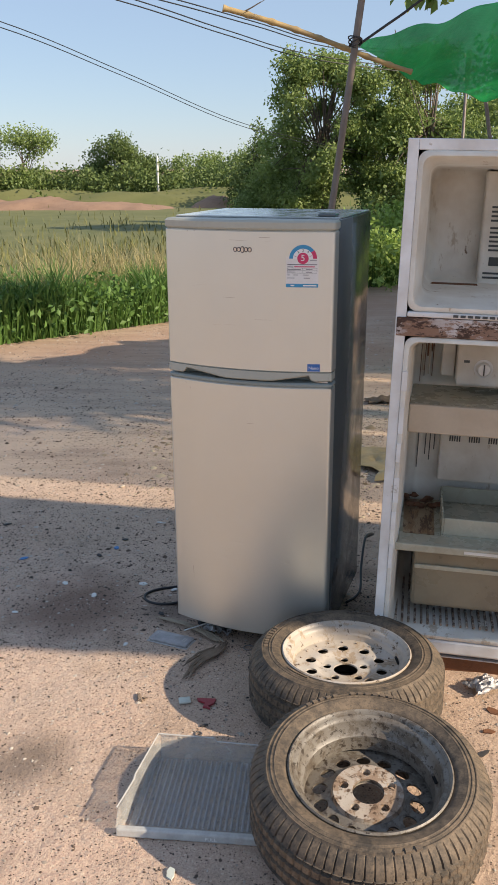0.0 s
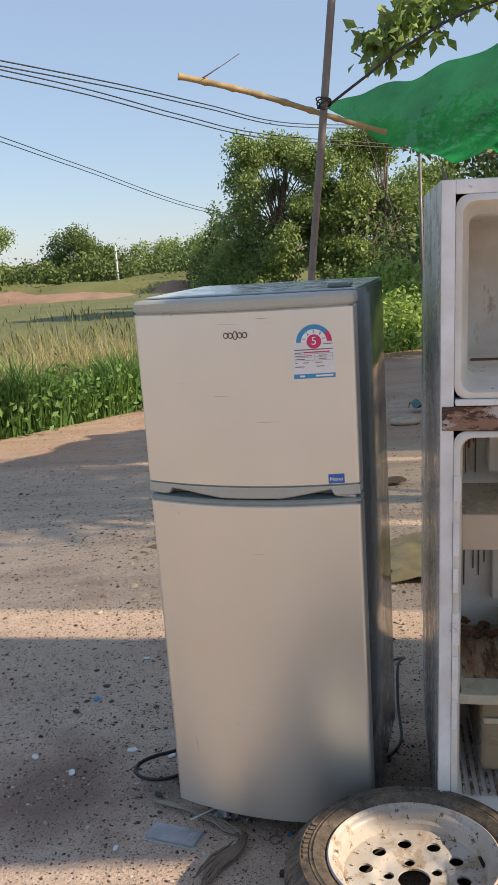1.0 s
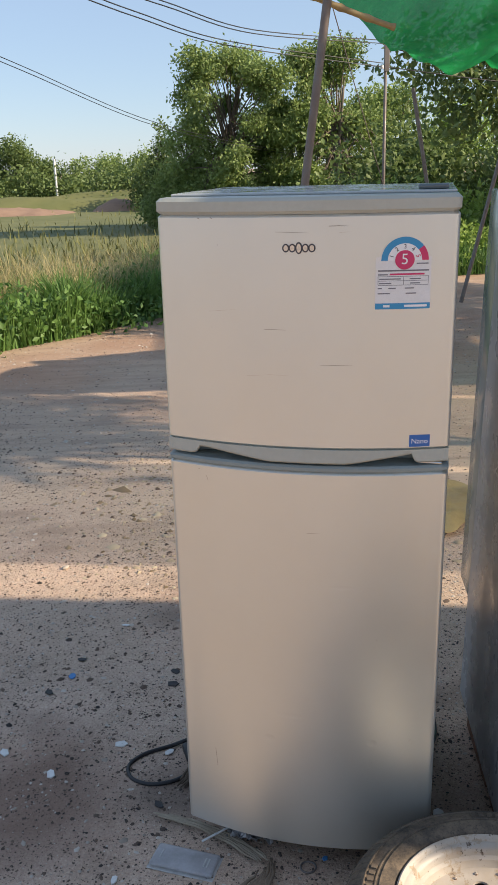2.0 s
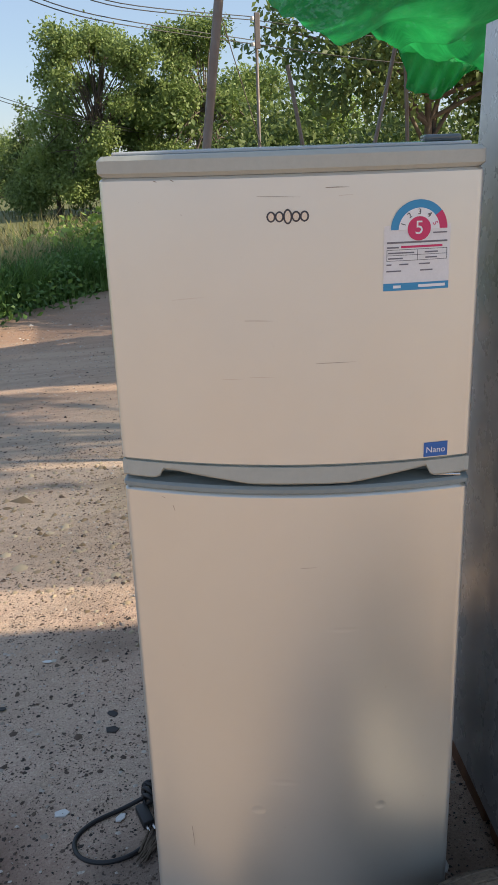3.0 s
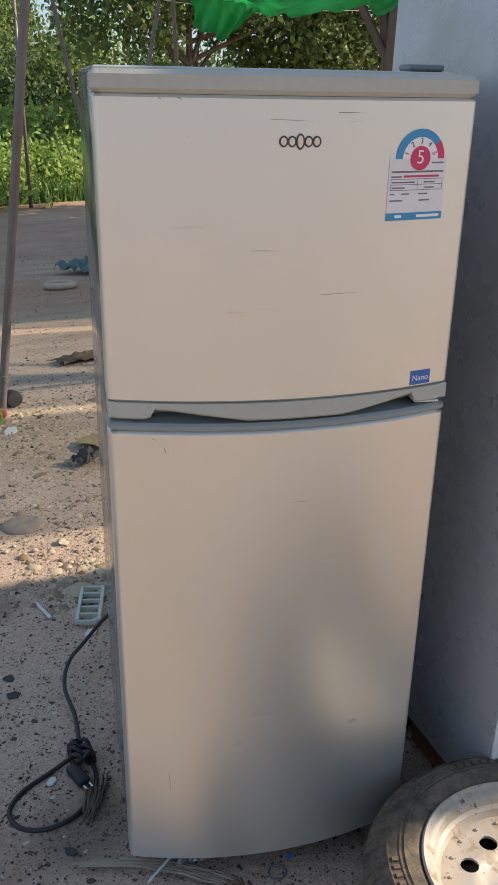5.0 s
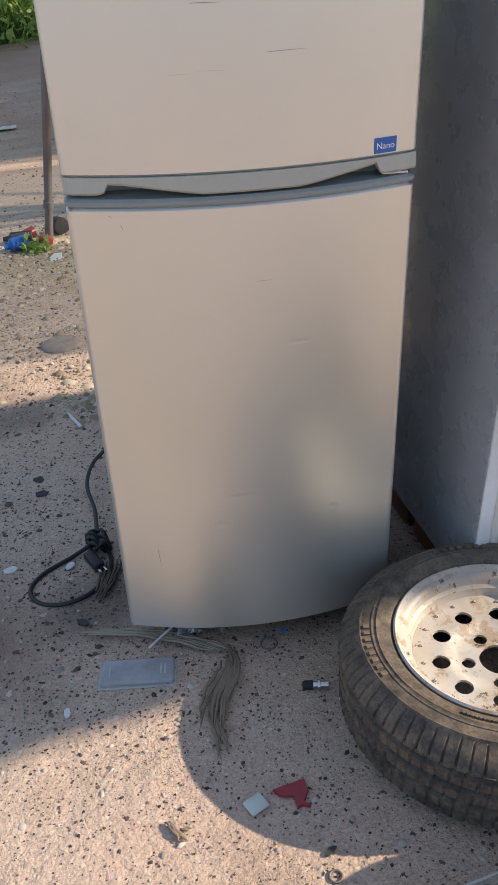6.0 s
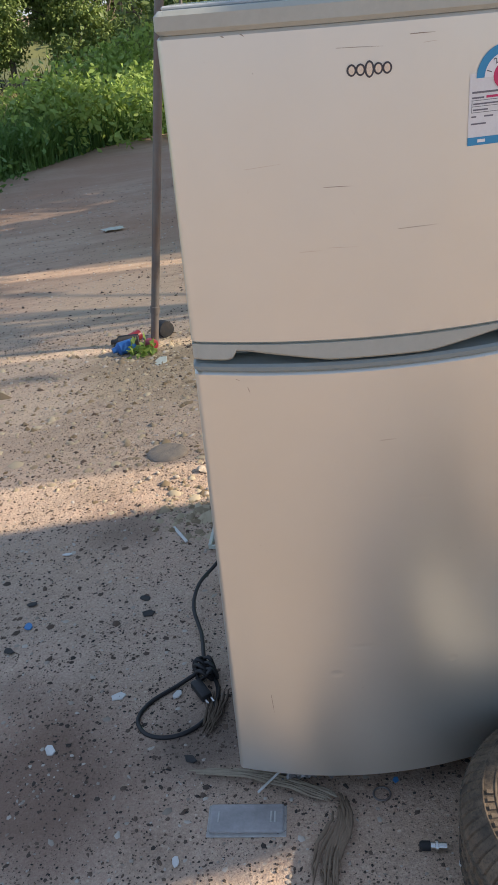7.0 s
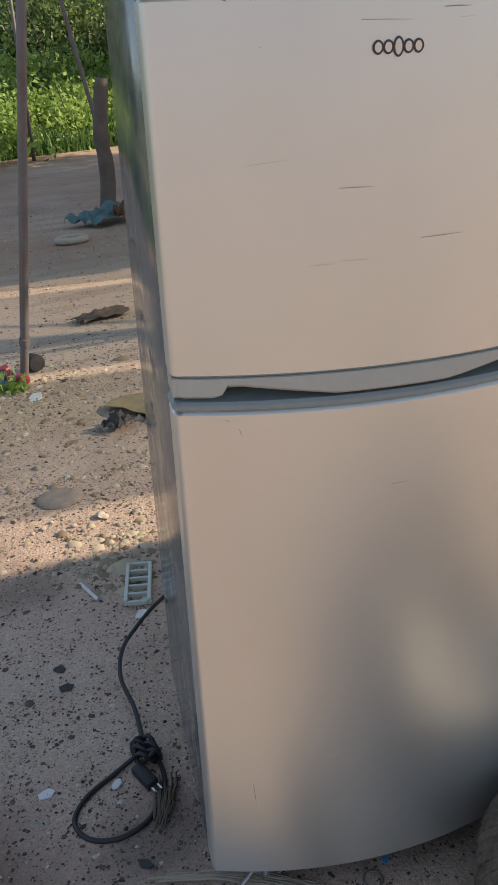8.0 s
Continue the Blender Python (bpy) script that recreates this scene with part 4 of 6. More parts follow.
    # freezer air duct with slots
    duct = part("air_duct", box(bmesh.new(), 0.24, 0.55, 0.355, 0.415, 1.20, 1.55, 0.008), M_liner, t, "cream air duct with slots")
    for z0, n, x0 in ((1.50, 2, 0.29), (1.40, 4, 0.265), (1.31, 6, 0.265), (1.225, 2, 0.255)):
        for k in range(n):
            part("slot", box(bmesh.new(), x0, x0 + 0.2, 0.3525, 0.3545, z0 + 0.0135 * k, z0 + 0.0135 * k + 0.006), M_gasket, duct)
    part("name_plate", box(bmesh.new(), 0.27, 0.40, 0.351, 0.3545, 1.265, 1.292, 0.002), M_gasket, duct, "dark plate")
    part("plate_bar", box(bmesh.new(), 0.30, 0.385, 0.3495, 0.3508, 1.274, 1.283), M_white, duct)
    part("freezer_floor_stain", box(bmesh.new(), 0.075, 0.24, 0.30, 0.372, 1.2052, 1.2092), M_rustdeep, fz, "brown stain")
    # fridge compartment
    box_ctrl = part("control_box", box(bmesh.new(), 0.20, 0.56, 0.30, 0.43, 0.885, 1.03, 0.008), M_liner, t, "cream control housing with knob")
    bm = bmesh.new()
    lathe(bm, [(0.0001, 0.022), (0.018, 0.022), (0.021, 0.018), (0.022, 0.0), (0.03, 0.0), (0.03, -0.002)], 28)
    k1 = part("knob", bm, M_frame, box_ctrl, "round white control knob", 40)
    k1.matrix_local = pose(0.285, 0.2975, 0.945, 90, 0, 0)
    part("pointer", box(bmesh.new(), -0.002, 0.002, -0.018, 0.018, 0.0222, 0.025), M_gasket, k1)
    part("switch", box(bmesh.new(), 0.222, 0.24, 0.2975, 0.2995, 0.962, 0.97), M_gasket, box_ctrl)
    part("lamp_cover", box(bmesh.new(), 0.155, 0.198, 0.36, 0.43, 0.90, 1.02, 0.006), M_liner, t)
    for k in range(9):
        rr = random.Random(k + 50)
        x = 0.075 + 0.0065 * k
        z1 = 1.02 - rr.uniform(0, 0.03)
        part("rust_streak", box(bmesh.new(), x, x + rr.uniform(0.002, 0.0055), 0.4295 - 0.0002 * k, 0.4325, z1 - rr.uniform(0.05, 0.16), z1), M_rustdeep if k % 3 else M_brown, t)
    part("shelf_front", box(bmesh.new(), 0.060, w - 0.06, 0.10, 0.115, 0.775, 0.865, 0.004), M_brown, t, "stained brown plastic shelf front")
    part("shelf", box(bmesh.new(), 0.060, w - 0.06, 0.116, 0.42, 0.845, 0.855, 0.002), M_smoke, t, "murky shelf")
    pan = part("rear_panel", box(bmesh.new(), 0.175, 0.56, 0.40, 0.432, 0.52, 0.76, 0.006), M_liner, t, "cream rear panel")
    for x in (0.205, 0.27, 0.335, 0.4):
        for k in range(5):
            part("slot", box(bmesh.new(), x + 0.008 * k, x + 0.0045 + 0.008 * k, 0.3975, 0.3995, 0.665, 0.685), M_gasket, pan)
    part("panel_plate", box(bmesh.new(), 0.21, 0.30, 0.397, 0.3995, 0.71, 0.745, 0.001), M_frame, pan)
    for k in range(3):
        part("plate_bar", box(bmesh.new(), 0.226 + 0.018 * k, 0.236 + 0.018 * k, 0.3955, 0.3968, 0.718, 0.736), M_gasket, pan)
    for x, z0, z1 in ((0.083, 0.57, 0.76), (0.10, 0.55, 0.755), (0.125, 0.6, 0.76), (0.14, 0.58, 0.75), (0.155, 0.62, 0.76)):
        part("drip_stain", box(bmesh.new(), x, x + 0.0035, 0.4335, 0.4355, z0, z1), M_gasket, t)
    for k in range(9):
        rr = random.Random(k)
        bm = bmesh.new()
        bmesh.ops.create_icosphere(bm, subdivisions=2, radius=0.02)
        for v in bm.verts:
            v.co *= 0.7 + 0.6 * noise.noise(v.co * 60 + Vector((k, 0, 0)))
            v.co.z *= 0.45
        ob = part("rust_flake", bm, M_rustdeep, t, smooth=True)
        ob.location = (0.075 + 0.013 * k, rr.uniform(0.3, 0.4), 0.447 + rr.uniform(0, 0.012))
    part("glass_shelf", box(bmesh.new(), 0.058, w - 0.058, 0.03, 0.42, 0.428, 0.438, 0.002), M_smoke, t, "rust-stained glass shelf")
    part("rust_patch", box(bmesh.new(), 0.07, 0.17, 0.10, 0.40, 0.4382, 0.4412), M_ruststreak, t, "rust-streaked shelf patch")
    bn = part("shelf_bin", box(bmesh.new(), 0.19, w - 0.07, 0.10, 0.40, 0.4385, 0.4425), M_smoke, t, "murky plastic tray")
    for x0, x1, y0, y1 in ((0.19, 0.196, 0.10, 0.40), (w - 0.076, w - 0.07, 0.10, 0.40), (0.1962, w - 0.0762, 0.10, 0.106), (0.1962, w - 0.0762, 0.394, 0.40)):
        part("bin_wall", box(bmesh.new(), x0, x1, y0, y1, 0.4427, 0.50, 0.002, 1), M_smoke, bn)
    part("shelf_trim", box(bmesh.new(), 0.045, w - 0.045, 0.012, 0.028, 0.414, 0.44, 0.004), M_smoke, t, "murky shelf trim")
    part("trim_print", box(bmesh.new(), 0.26, 0.36, 0.0105, 0.0118, 0.422, 0.431), M_liner, t)
    dr = part("crisper_drawer", box(bmesh.new(), 0.11, 0.40, 0.07, 0.38, 0.20, 0.40, 0.012), M_crisper, t, "murky brown crisper drawer")
    part("drawer_lip", box(bmesh.new(), 0.115, 0.395, 0.062, 0.0698, 0.335, 0.35, 0.002), M_smoke, dr)
    for k in range(28):
        part("floor_rib", box(bmesh.new(), 0.065 + 0.0205 * k, 0.073 + 0.0205 * k, 0.035, 0.40, 0.152, 0.162, 0.002, 1), M_ribs, t)
    for k in range(6):
        part("side_clip", box(bmesh.new(), 0.0305, 0.043 + 0.002 * (k % 3), -0.010, -0.0075, 0.36 + 0.11 * k + 0.02 * (k % 2), 0.44 + 0.11 * k, 0.001, 1), M_frame, t)
    return t


build_tall()


# ---- tyres on wheels ----
def rubber():
    m = mat("dusty_rubber", (0.045, 0.042, 0.04), 0.75)
    k = Nodes(m)
    p = k.pos(False)
    c = k.mix(k.ramp(k.noise(p, 7, 6, 0.7), [(0.42, 0.0), (0.72, 0.75)]), (0.05, 0.042, 0.034), (0.20, 0.148, 0.10))
    c = k.mix(k.ramp(k.noise(p, 45, 5, 0.7), [(0.42, 0.0), (0.7, 0.65)]), c, (0.25, 0.185, 0.125))
    c = k.mix(k.ramp(k.noise(p, 170, 3, 0.7), [(0.5, 0.0), (0.7, 0.6)]), c, (0.022, 0.02, 0.018))
    k.color(c)
    k.bump(k.noise(p, 120, 4), 0.35, 0.002)
    return m


M_rubber = rubber()
M_rubmark = worn("dusty_raised_rubber", (0.13, 0.10, 0.075), (0.24, 0.18, 0.12), 0.85, 0, 0.7, 40, None, 0.3)
M_rimA = grimy("chalky_aluminium_paint", (0.53, 0.50, 0.455), (0.36, 0.275, 0.19), (0.10, 0.065, 0.04), 0.4, 0.54, 16)
M_rimB = grimy("grimy_steel_wheel", (0.22, 0.205, 0.18), (0.12, 0.098, 0.075), (0.045, 0.034, 0.026), 0.4, 0.50, 30)
M_hubrust = grimy("rusty_hub_face", (0.48, 0.44, 0.385), (0.27, 0.185, 0.125), (0.085, 0.05, 0.03), 0.7, 0.50, 26)
# Grime, darkened further: shade inside the wheel is put into the colour.
M_wheelback = grimy("grime_with_hollow_shade", (0.06, 0.048, 0.038), (0.035, 0.028, 0.022), (0.02, 0.016, 0.012), 0.85, 0.5, 20)


def build_wheel(name, m, R, rr, width, disc, holes, hub_r, rim_mat, hub_mat, label, word, word_turn):
    """R: tyre radius, rr: rim radius, disc: depth of the disc below the upper rim edge."""
    t = thing(name, m, label, "tyre", "tyres on the ground")
    hw = width / 2
    prof = [(rr - 0.002, hw - 0.022), (rr + 0.004, hw - 0.010), (rr + 0.016, hw - 0.002), (rr + 0.030, hw + 0.001), (rr + 0.034, hw + 0.003), (rr + 0.037, hw + 0.001), (rr + 0.040, hw + 0.001), (rr + 0.041, hw + 0.0025), (rr + 0.043, hw + 0.0025), (rr + 0.044, hw + 0.001), (R - 0.040, hw - 0.001), (R - 0.039, hw + 0.001), (R - 0.037, hw + 0.001), (R - 0.034, hw - 0.004), (R - 0.024, hw - 0.010), (R - 0.014, hw - 0.018), (R - 0.006, hw - 0.028), (R - 0.002, hw - 0.038)]
    tread = []
    for c in (-1.5, -0.5, 0.5, 1.5):
        z = -c * (hw - 0.03) / 2
        g = 0.004
        tread += [(R + 0.0005, z + g + 0.003), (R - 0.007, z + g), (R - 0.007, z - g), (R + 0.0005, z - g - 0.003)]
    low = [(r, -z) for r, z in prof[::-1]]
    full = prof + tread + low
    full += [(rr - 0.004, -hw + 0.03), (rr - 0.004, hw - 0.03)]
    n = 648
    a0, a1 = 14, 18
    b0, b1 = len(prof) + len(tread), len(prof) + len(tread) + 4

    def bump(i, k):
        if (k % 8) == 0 and (a0 <= i < a1 or b0 <= i < b1):
            return -0.0055
        if a1 <= i < b0 and ((k + i // 2) % 8) == 0:
            return -0.004
        return 0.0

    bm = lathe(bmesh.new(), full, n, True, bump)
    tyre = part("tyre", bm, M_rubber, t, "dusty black rubber tyre", 35)
    # raised sidewall lettering, unreadable parts as plain bars
    def ring_blocks(a_from, count, step, r0, r1, gap=0.75):
        for q in range(count):
            a = radians(a_from + step * q)
            bm = bmesh.new()
            hw2 = radians(step) * gap / 2
            vs = []
            for zz in (hw - 0.002, hw + 0.0036):
                for aa, r_ in ((a - hw2, r0), (a + hw2, r0), (a + hw2, r1), (a - hw2, r1)):
                    vs.append(bm.verts.new((r_ * math.cos(aa), r_ * math.sin(aa), zz)))
            for f in ((4, 5, 6, 7), (0, 1, 5, 4), (1, 2, 6, 5), (2, 3, 7, 6), (3, 0, 4, 7)):
                bm.faces.new([vs[i] for i in f])
            part("sidewall_mark", bm, M_rubmark, tyre)
    for a, c, s, x0, x1, gp in word:
        ring_blocks(a + word_turn, c, s, rr + x0, rr + x1, gp)
    # rim barrel
    e = hw - 0.012
    barrel = [(rr - 0.001, e - 0.006), (rr + 0.003, e + 0.001), (rr + 0.004, e + 0.006), (rr + 0.0005, e + 0.009), (rr - 0.004, e + 0.006), (rr - 0.007, e - 0.002), (rr - 0.016, e - 0.006), (rr - 0.019, e - 0.012), (rr - 0.021, e - 0.034), (rr - 0.033, e - 0.046), (rr - 0.036, e - 0.085), (rr - 0.022, e - 0.10), (rr - 0.018, -e + 0.006), (rr - 0.004, -e - 0.004), (rr + 0.0, -e + 0.004)]
    if disc < 0.04:
        barrel[8:11] = [(rr - 0.021, e - 0.022), (rr - 0.028, e - 0.027), (rr - 0.030, e - 0.038), (rr - 0.035, e - 0.050), (rr - 0.036, e - 0.085)]
    cut = 12 if disc < 0.04 else 13
    rim = part("rim", lathe(bmesh.new(), barrel[:cut], 96), rim_mat, t, smooth=40)
    part("inner_barrel", lathe(bmesh.new(), barrel[cut - 1:], 96), M_wheelback, rim, "grimy back of the wheel, the hollow's shade in its black", 40)
    # disc with real holes
    r_out = rr - 0.032 if disc < 0.04 else rr - 0.0195
    loops = [(0, 0, r_out, 72, 1.0, 0)]
    hr, hs, hn, ov = holes
    for q in range(hn):
        a = math.tau * (q + 0.5) / hn
        loops.append((hr * math.cos(a), hr * math.sin(a), hs, 14, ov, a))
    loops.append((0, 0, hub_r, 28, 1.0, 0))
    for q in range(5):
        a = math.tau * q / 5 + 0.3
        loops.append((0.057 * math.cos(a), 0.057 * math.sin(a), 0.0125, 12, 1.0, 0))
    bm = bmesh.new()
    edges = []
    for cx, cy, r_, seg, ov_, a in loops:
        vs = []
        for q in range(seg):
            b = math.tau * q / seg
            lx, ly = r_ * math.cos(b), r_ * ov_ * math.sin(b)
            vs.append(bm.verts.new((cx + lx * math.cos(a) - ly * math.sin(a), cy + lx * math.sin(a) + ly * math.cos(a), 0)))
        edges += [bm.edges.new((vs[q], vs[(q + 1) % seg])) for q in range(seg)]
    bmesh.ops.triangle_fill(bm, use_beauty=True, use_dissolve=False, edges=edges, normal=(0, 0, 1))
    long_e = [ed for ed in bm.edges if ed.calc_length() > 0.02]
    bmesh.ops.subdivide_edges(bm, edges=long_e, cuts=2, use_grid_fill=False)
    bmesh.ops.triangulate(bm, faces=bm.faces[:])

    def height(r_):
        if disc < 0.04:
            k = min(1, max(0, (r_ - 0.072) / 0.022))
            return e - 0.058 + 0.012 * k * k * (3 - 2 * k) + 0.004 * min(1, max(0, (r_ - 0.13) / 0.02))
        k = min(1, max(0, (r_ - 0.075) / (r_out - 0.075)))
        return e - disc - 0.022 * math.sin(k * math.pi * 0.5)

    geom = bmesh.ops.extrude_face_region(bm, geom=bm.faces[:])
    down = {v for v in geom["geom"] if isinstance(v, bmesh.types.BMVert)}
    for v in bm.verts:
        v.co.z = height(math.hypot(v.co.x, v.co.y)) - (0.005 if v in down else 0)
    dsc = part("wheel_disc", bm, rim_mat, t, "wheel disc with round vent holes", 35)
    if disc > 0.04:
        bm = bmesh.new()
        edges = []
        for cx, cy, r_, seg in [(0, 0, 0.081, 48), (0, 0, hub_r, 28)] + [(0.057 * math.cos(math.tau * q / 5 + 0.3), 0.057 * math.sin(math.tau * q / 5 + 0.3), 0.0105, 12) for q in range(5)]:
            vs = [bm.verts.new((cx + r_ * math.cos(math.tau * q / seg), cy + r_ * math.sin(math.tau * q / seg), e - disc + 0.006)) for q in range(seg)]
            edges += [bm.edges.new((vs[q], vs[(q + 1) % seg])) for q in range(seg)]
        bmesh.ops.triangle_fill(bm, use_beauty=True, use_dissolve=False, edges=edges, normal=(0, 0, 1))
        ext = bmesh.ops.extrude_face_region(bm, geom=bm.faces[:])
        for v in ext["geom"]:
            if isinstance(v, bmesh.types.BMVert):
                v.co.z -= 0.014
                if math.hypot(v.co.x, v.co.y) > 0.075:
                    v.co.x *= 1.07
                    v.co.y *= 1.07
        part("hub_face", bm, hub_mat, dsc, "chalky rusted hub face", 35)
    else:
        for q in range(20):
            a = math.tau * q / 20
            bm = bmesh.new()
            bmesh.ops.create_icosphere(bm, subdivisions=1, radius=0.0035)
            ob = part("rivet", bm, hub_mat, dsc)
            ob.location = (0.140 * math.cos(a), 0.140 * math.sin(a), height(0.140) + 0.001)
    # valve
    bm = bmesh.new()
    tube(bm, [(rr - 0.03, 0, e - 0.04), (rr - 0.04, 0, e - 0.015)], 0.004, 8)
    part("valve", bm, M_black, t)
    return t


gs = math.degrees(math.atan(0.057))
build_wheel("tyre", pose(0.300, 2.297, ground_z(0.300, 2.297) + 0.096, -gs, 0, 0), 0.288, 0.187, 0.19, 0.03, (0.108, 0.0165, 10, 1.0), 0.036, M_rimA, M_hubrust, "dusty car tyre lying flat on a chalky silver wheel", [(150, 8, 4.0, 0.046, 0.057, 0.55), (215, 12, 1.8, 0.020, 0.026, 0.55), (60, 7, 4.0, 0.046, 0.056, 0.55)], 0)
build_wheel("tyre", pose(0.304, 1.706, ground_z(0.304, 1.706) + 0.135, 6.5, 0, 0), 0.273, 0.183, 0.19, 0.075, (0.113, 0.0175, 14, 1.0), 0.037, M_rimB, M_hubrust, "dusty car tyre leaning on the other one, deep grimy wheel", [(72, 6, 4.6, 0.046, 0.055, 0.6), (106, 5, 4.6, 0.046, 0.055, 0.6), (278, 3, 5.5, 0.046, 0.056, 0.6)], 0)

# ---- unseen roof added beside the yard, whose shade falls across it ----
M_tin = worn("corrugated_tin", (0.45, 0.46, 0.47), (0.3, 0.2, 0.13), 0.4, 0.6, 0.8, 1.5, None, 0.1)


def shade_pos(gx, gy, h):
    """The place at height h over the yard whose shadow falls on (gx, gy)."""
    gz = ground_z(gx, gy)
    d = (h - gz) / SUN_TO.z
    return Vector((gx, gy, gz)) + SUN_TO * d


# Mostly clear cloth of the added roof, for the paler strips of shade.
def shade_cloth():
    m = mat("thin_grey_shade_cloth", (0.3, 0.29, 0.26), 0.8)
    k = Nodes(m)
    clear = k.n("ShaderNodeBsdfTransparent")
    mx = k.t.nodes.new("ShaderNodeMixShader")
    mx.inputs[0].default_value = 0.64
    k.link(k.b.outputs[0], mx.inputs[1])
    k.link(clear.outputs[0], mx.inputs[2])
    k.link(mx.outputs[0], k.t.nodes["Material Output"].inputs["Surface"])
    return m


# Roof is invented: strips and gaps follow the shade edges wanted on the ground.
def build_shade_roof():
    t = thing("unseen_shade_roof", pose(0, 0, 0), "unseen roof of tin and thin cloth, added to shade the yard", "shed")
    h = 2.75
    # strips of roof: ground lines (x, y) of near and far shade edges
    strips = [(((-2.2, 2.69), (0.9, 2.51)), ((-2.2, 4.42), (0.9, 3.82))), (((-2.2, 4.78), (0.9, 4.13)), ((-2.2, 6.45), (0.9, 5.55))), (((-2.2, 6.58), (0.9, 5.67)), ((-2.2, 8.43), (0.9, 7.59))), (((-0.9, 8.36), (1.5, 7.57)), ((-0.9, 9.62), (1.5, 9.20))), (((-0.3, 9.62), (2.2, 9.22)), ((-0.3, 11.8), (2.2, 11.3)))]
    cloth = shade_cloth()
    for (a, b), (c, d) in strips:
        pa, pb, pc, pd = (shade_pos(x, y, h) for x, y in (a, b, c, d))
        n = 60
        bm = bmesh.new()
        rows = []
        for i in range(n + 1):
            s = i / n * 1.0
            lo, hi = pa.lerp(pb, s * 1.6 - 0.1), pc.lerp(pd, s * 1.6 - 0.1)
            dz = 0.012 * math.sin(i * 1.57)
            rows.append([bm.verts.new(lo + Vector((0, 0, dz))), bm.verts.new(hi + Vector((0, 0, dz))), bm.verts.new(hi + Vector((0, 0, dz - 0.004))), bm.verts.new(lo + Vector((0, 0, dz - 0.004)))])
        for r0, r1 in zip(rows, rows[1:]):
            for k in range(4):
                bm.faces.new((r0[k], r0[(k + 1) % 4], r1[(k + 1) % 4], r1[k]))
        bm.faces.new(rows[0][::-1])
        bm.faces.new(rows[-1])
        part("shade_roof_sheet" if b[1] < 3 else "shade_sheet", bm, M_tin if b[1] < 3 else cloth, t)
    for x, y in ((3.9, 1.35), (6.8, 1.2), (6.8, 7.0), (6.8, 4.0)):
        bm = bmesh.new()
        tube(bm, [(x, y, ground_z(x, y)), (x, y, h - 0.02)], 0.04, 10)
        part("post", bm, M_steel_pole, t)


build_shade_roof()


# ---- utility pole and wires ----
def build_utility():
    t = thing("utility_pole", pose(3.56, 17.0, ground_z(3.56, 17)), "slim grey utility pole with a wire bracket", "utility pole")
    bm = bmesh.new()
    tube(bm, [(0, 0, 0), (0.0, 0, 4.2)], [0.034, 0.026], 10)
    part("shaft", bm, M_steel_pole, t, smooth=True)
    part("bracket", box(bmesh.new(), -0.045, 0.045, -0.10, -0.04, 3.68, 4.24, 0.008), M_steel_pole, t)
    for z in (3.72, 4.12):
        bm = bmesh.new()
        lathe(bm, [(0.0001, z), (0.03, z), (0.036, z + 0.03), (0.03, z + 0.06), (0.0001, z + 0.06)], 10)
        ob = part("insulator", bm, M_frame, t)
        ob.location = (-0.08, -0.07, 0)
    p = thing("far_post", pose(-7.2, 55, ground_z(-7.2, 55)), "pale concrete post across the field", "post")
    bm = bmesh.new()
    tube(bm, [(0, 0, 0), (0, 0, 2.9)], 0.07, 8)
    part("shaft", bm, M_frame, p)
    low = [(-5.4, 10.0, 3.75), (-4.03, 14.0, 3.66), (-2.94, 18.5, 3.38), (-0.55, 24.0, 2.58), (3.2, 31, 2.0), (6.7, 37, 1.9)]
    high = [(-3.6, 8.0, 3.5), (-1.74, 11.0, 3.42), (-0.6, 13.0, 3.31), (0.73, 15.0, 3.2), (3.5, 16.93, 3.06)]
    high_b = [(-3.0, 8.0, 3.4), (-1.26, 11.0, 3.42), (-0.21, 13.0, 3.42), (1.09, 15.0, 3.36), (3.5, 16.93, 3.43)]
    right = [(3.5, 16.93, 3.06), (8, 17.5, 2.7), (16, 19, 3.2)]
    right_b = [(3.5, 16.93, 3.43), (8, 17.5, 3.1), (16, 19, 3.6)]
    runs = [(low, 0.0), (low, -0.08), (high, 0.0), (high, 0.06), (high_b, 0.0), (high_b, 0.05), (right, 0.0), (right_b, 0.0)]
    for pts, up in runs:
        bm = bmesh.new()
        tube(bm, curve_pts([(x, y, z + up) for x, y, z in pts], 8), 0.008, 5)
        tagged(part("power_line", bm, M_wire), "dark sagging overhead power line", "power line", "overhead power lines")


build_utility()


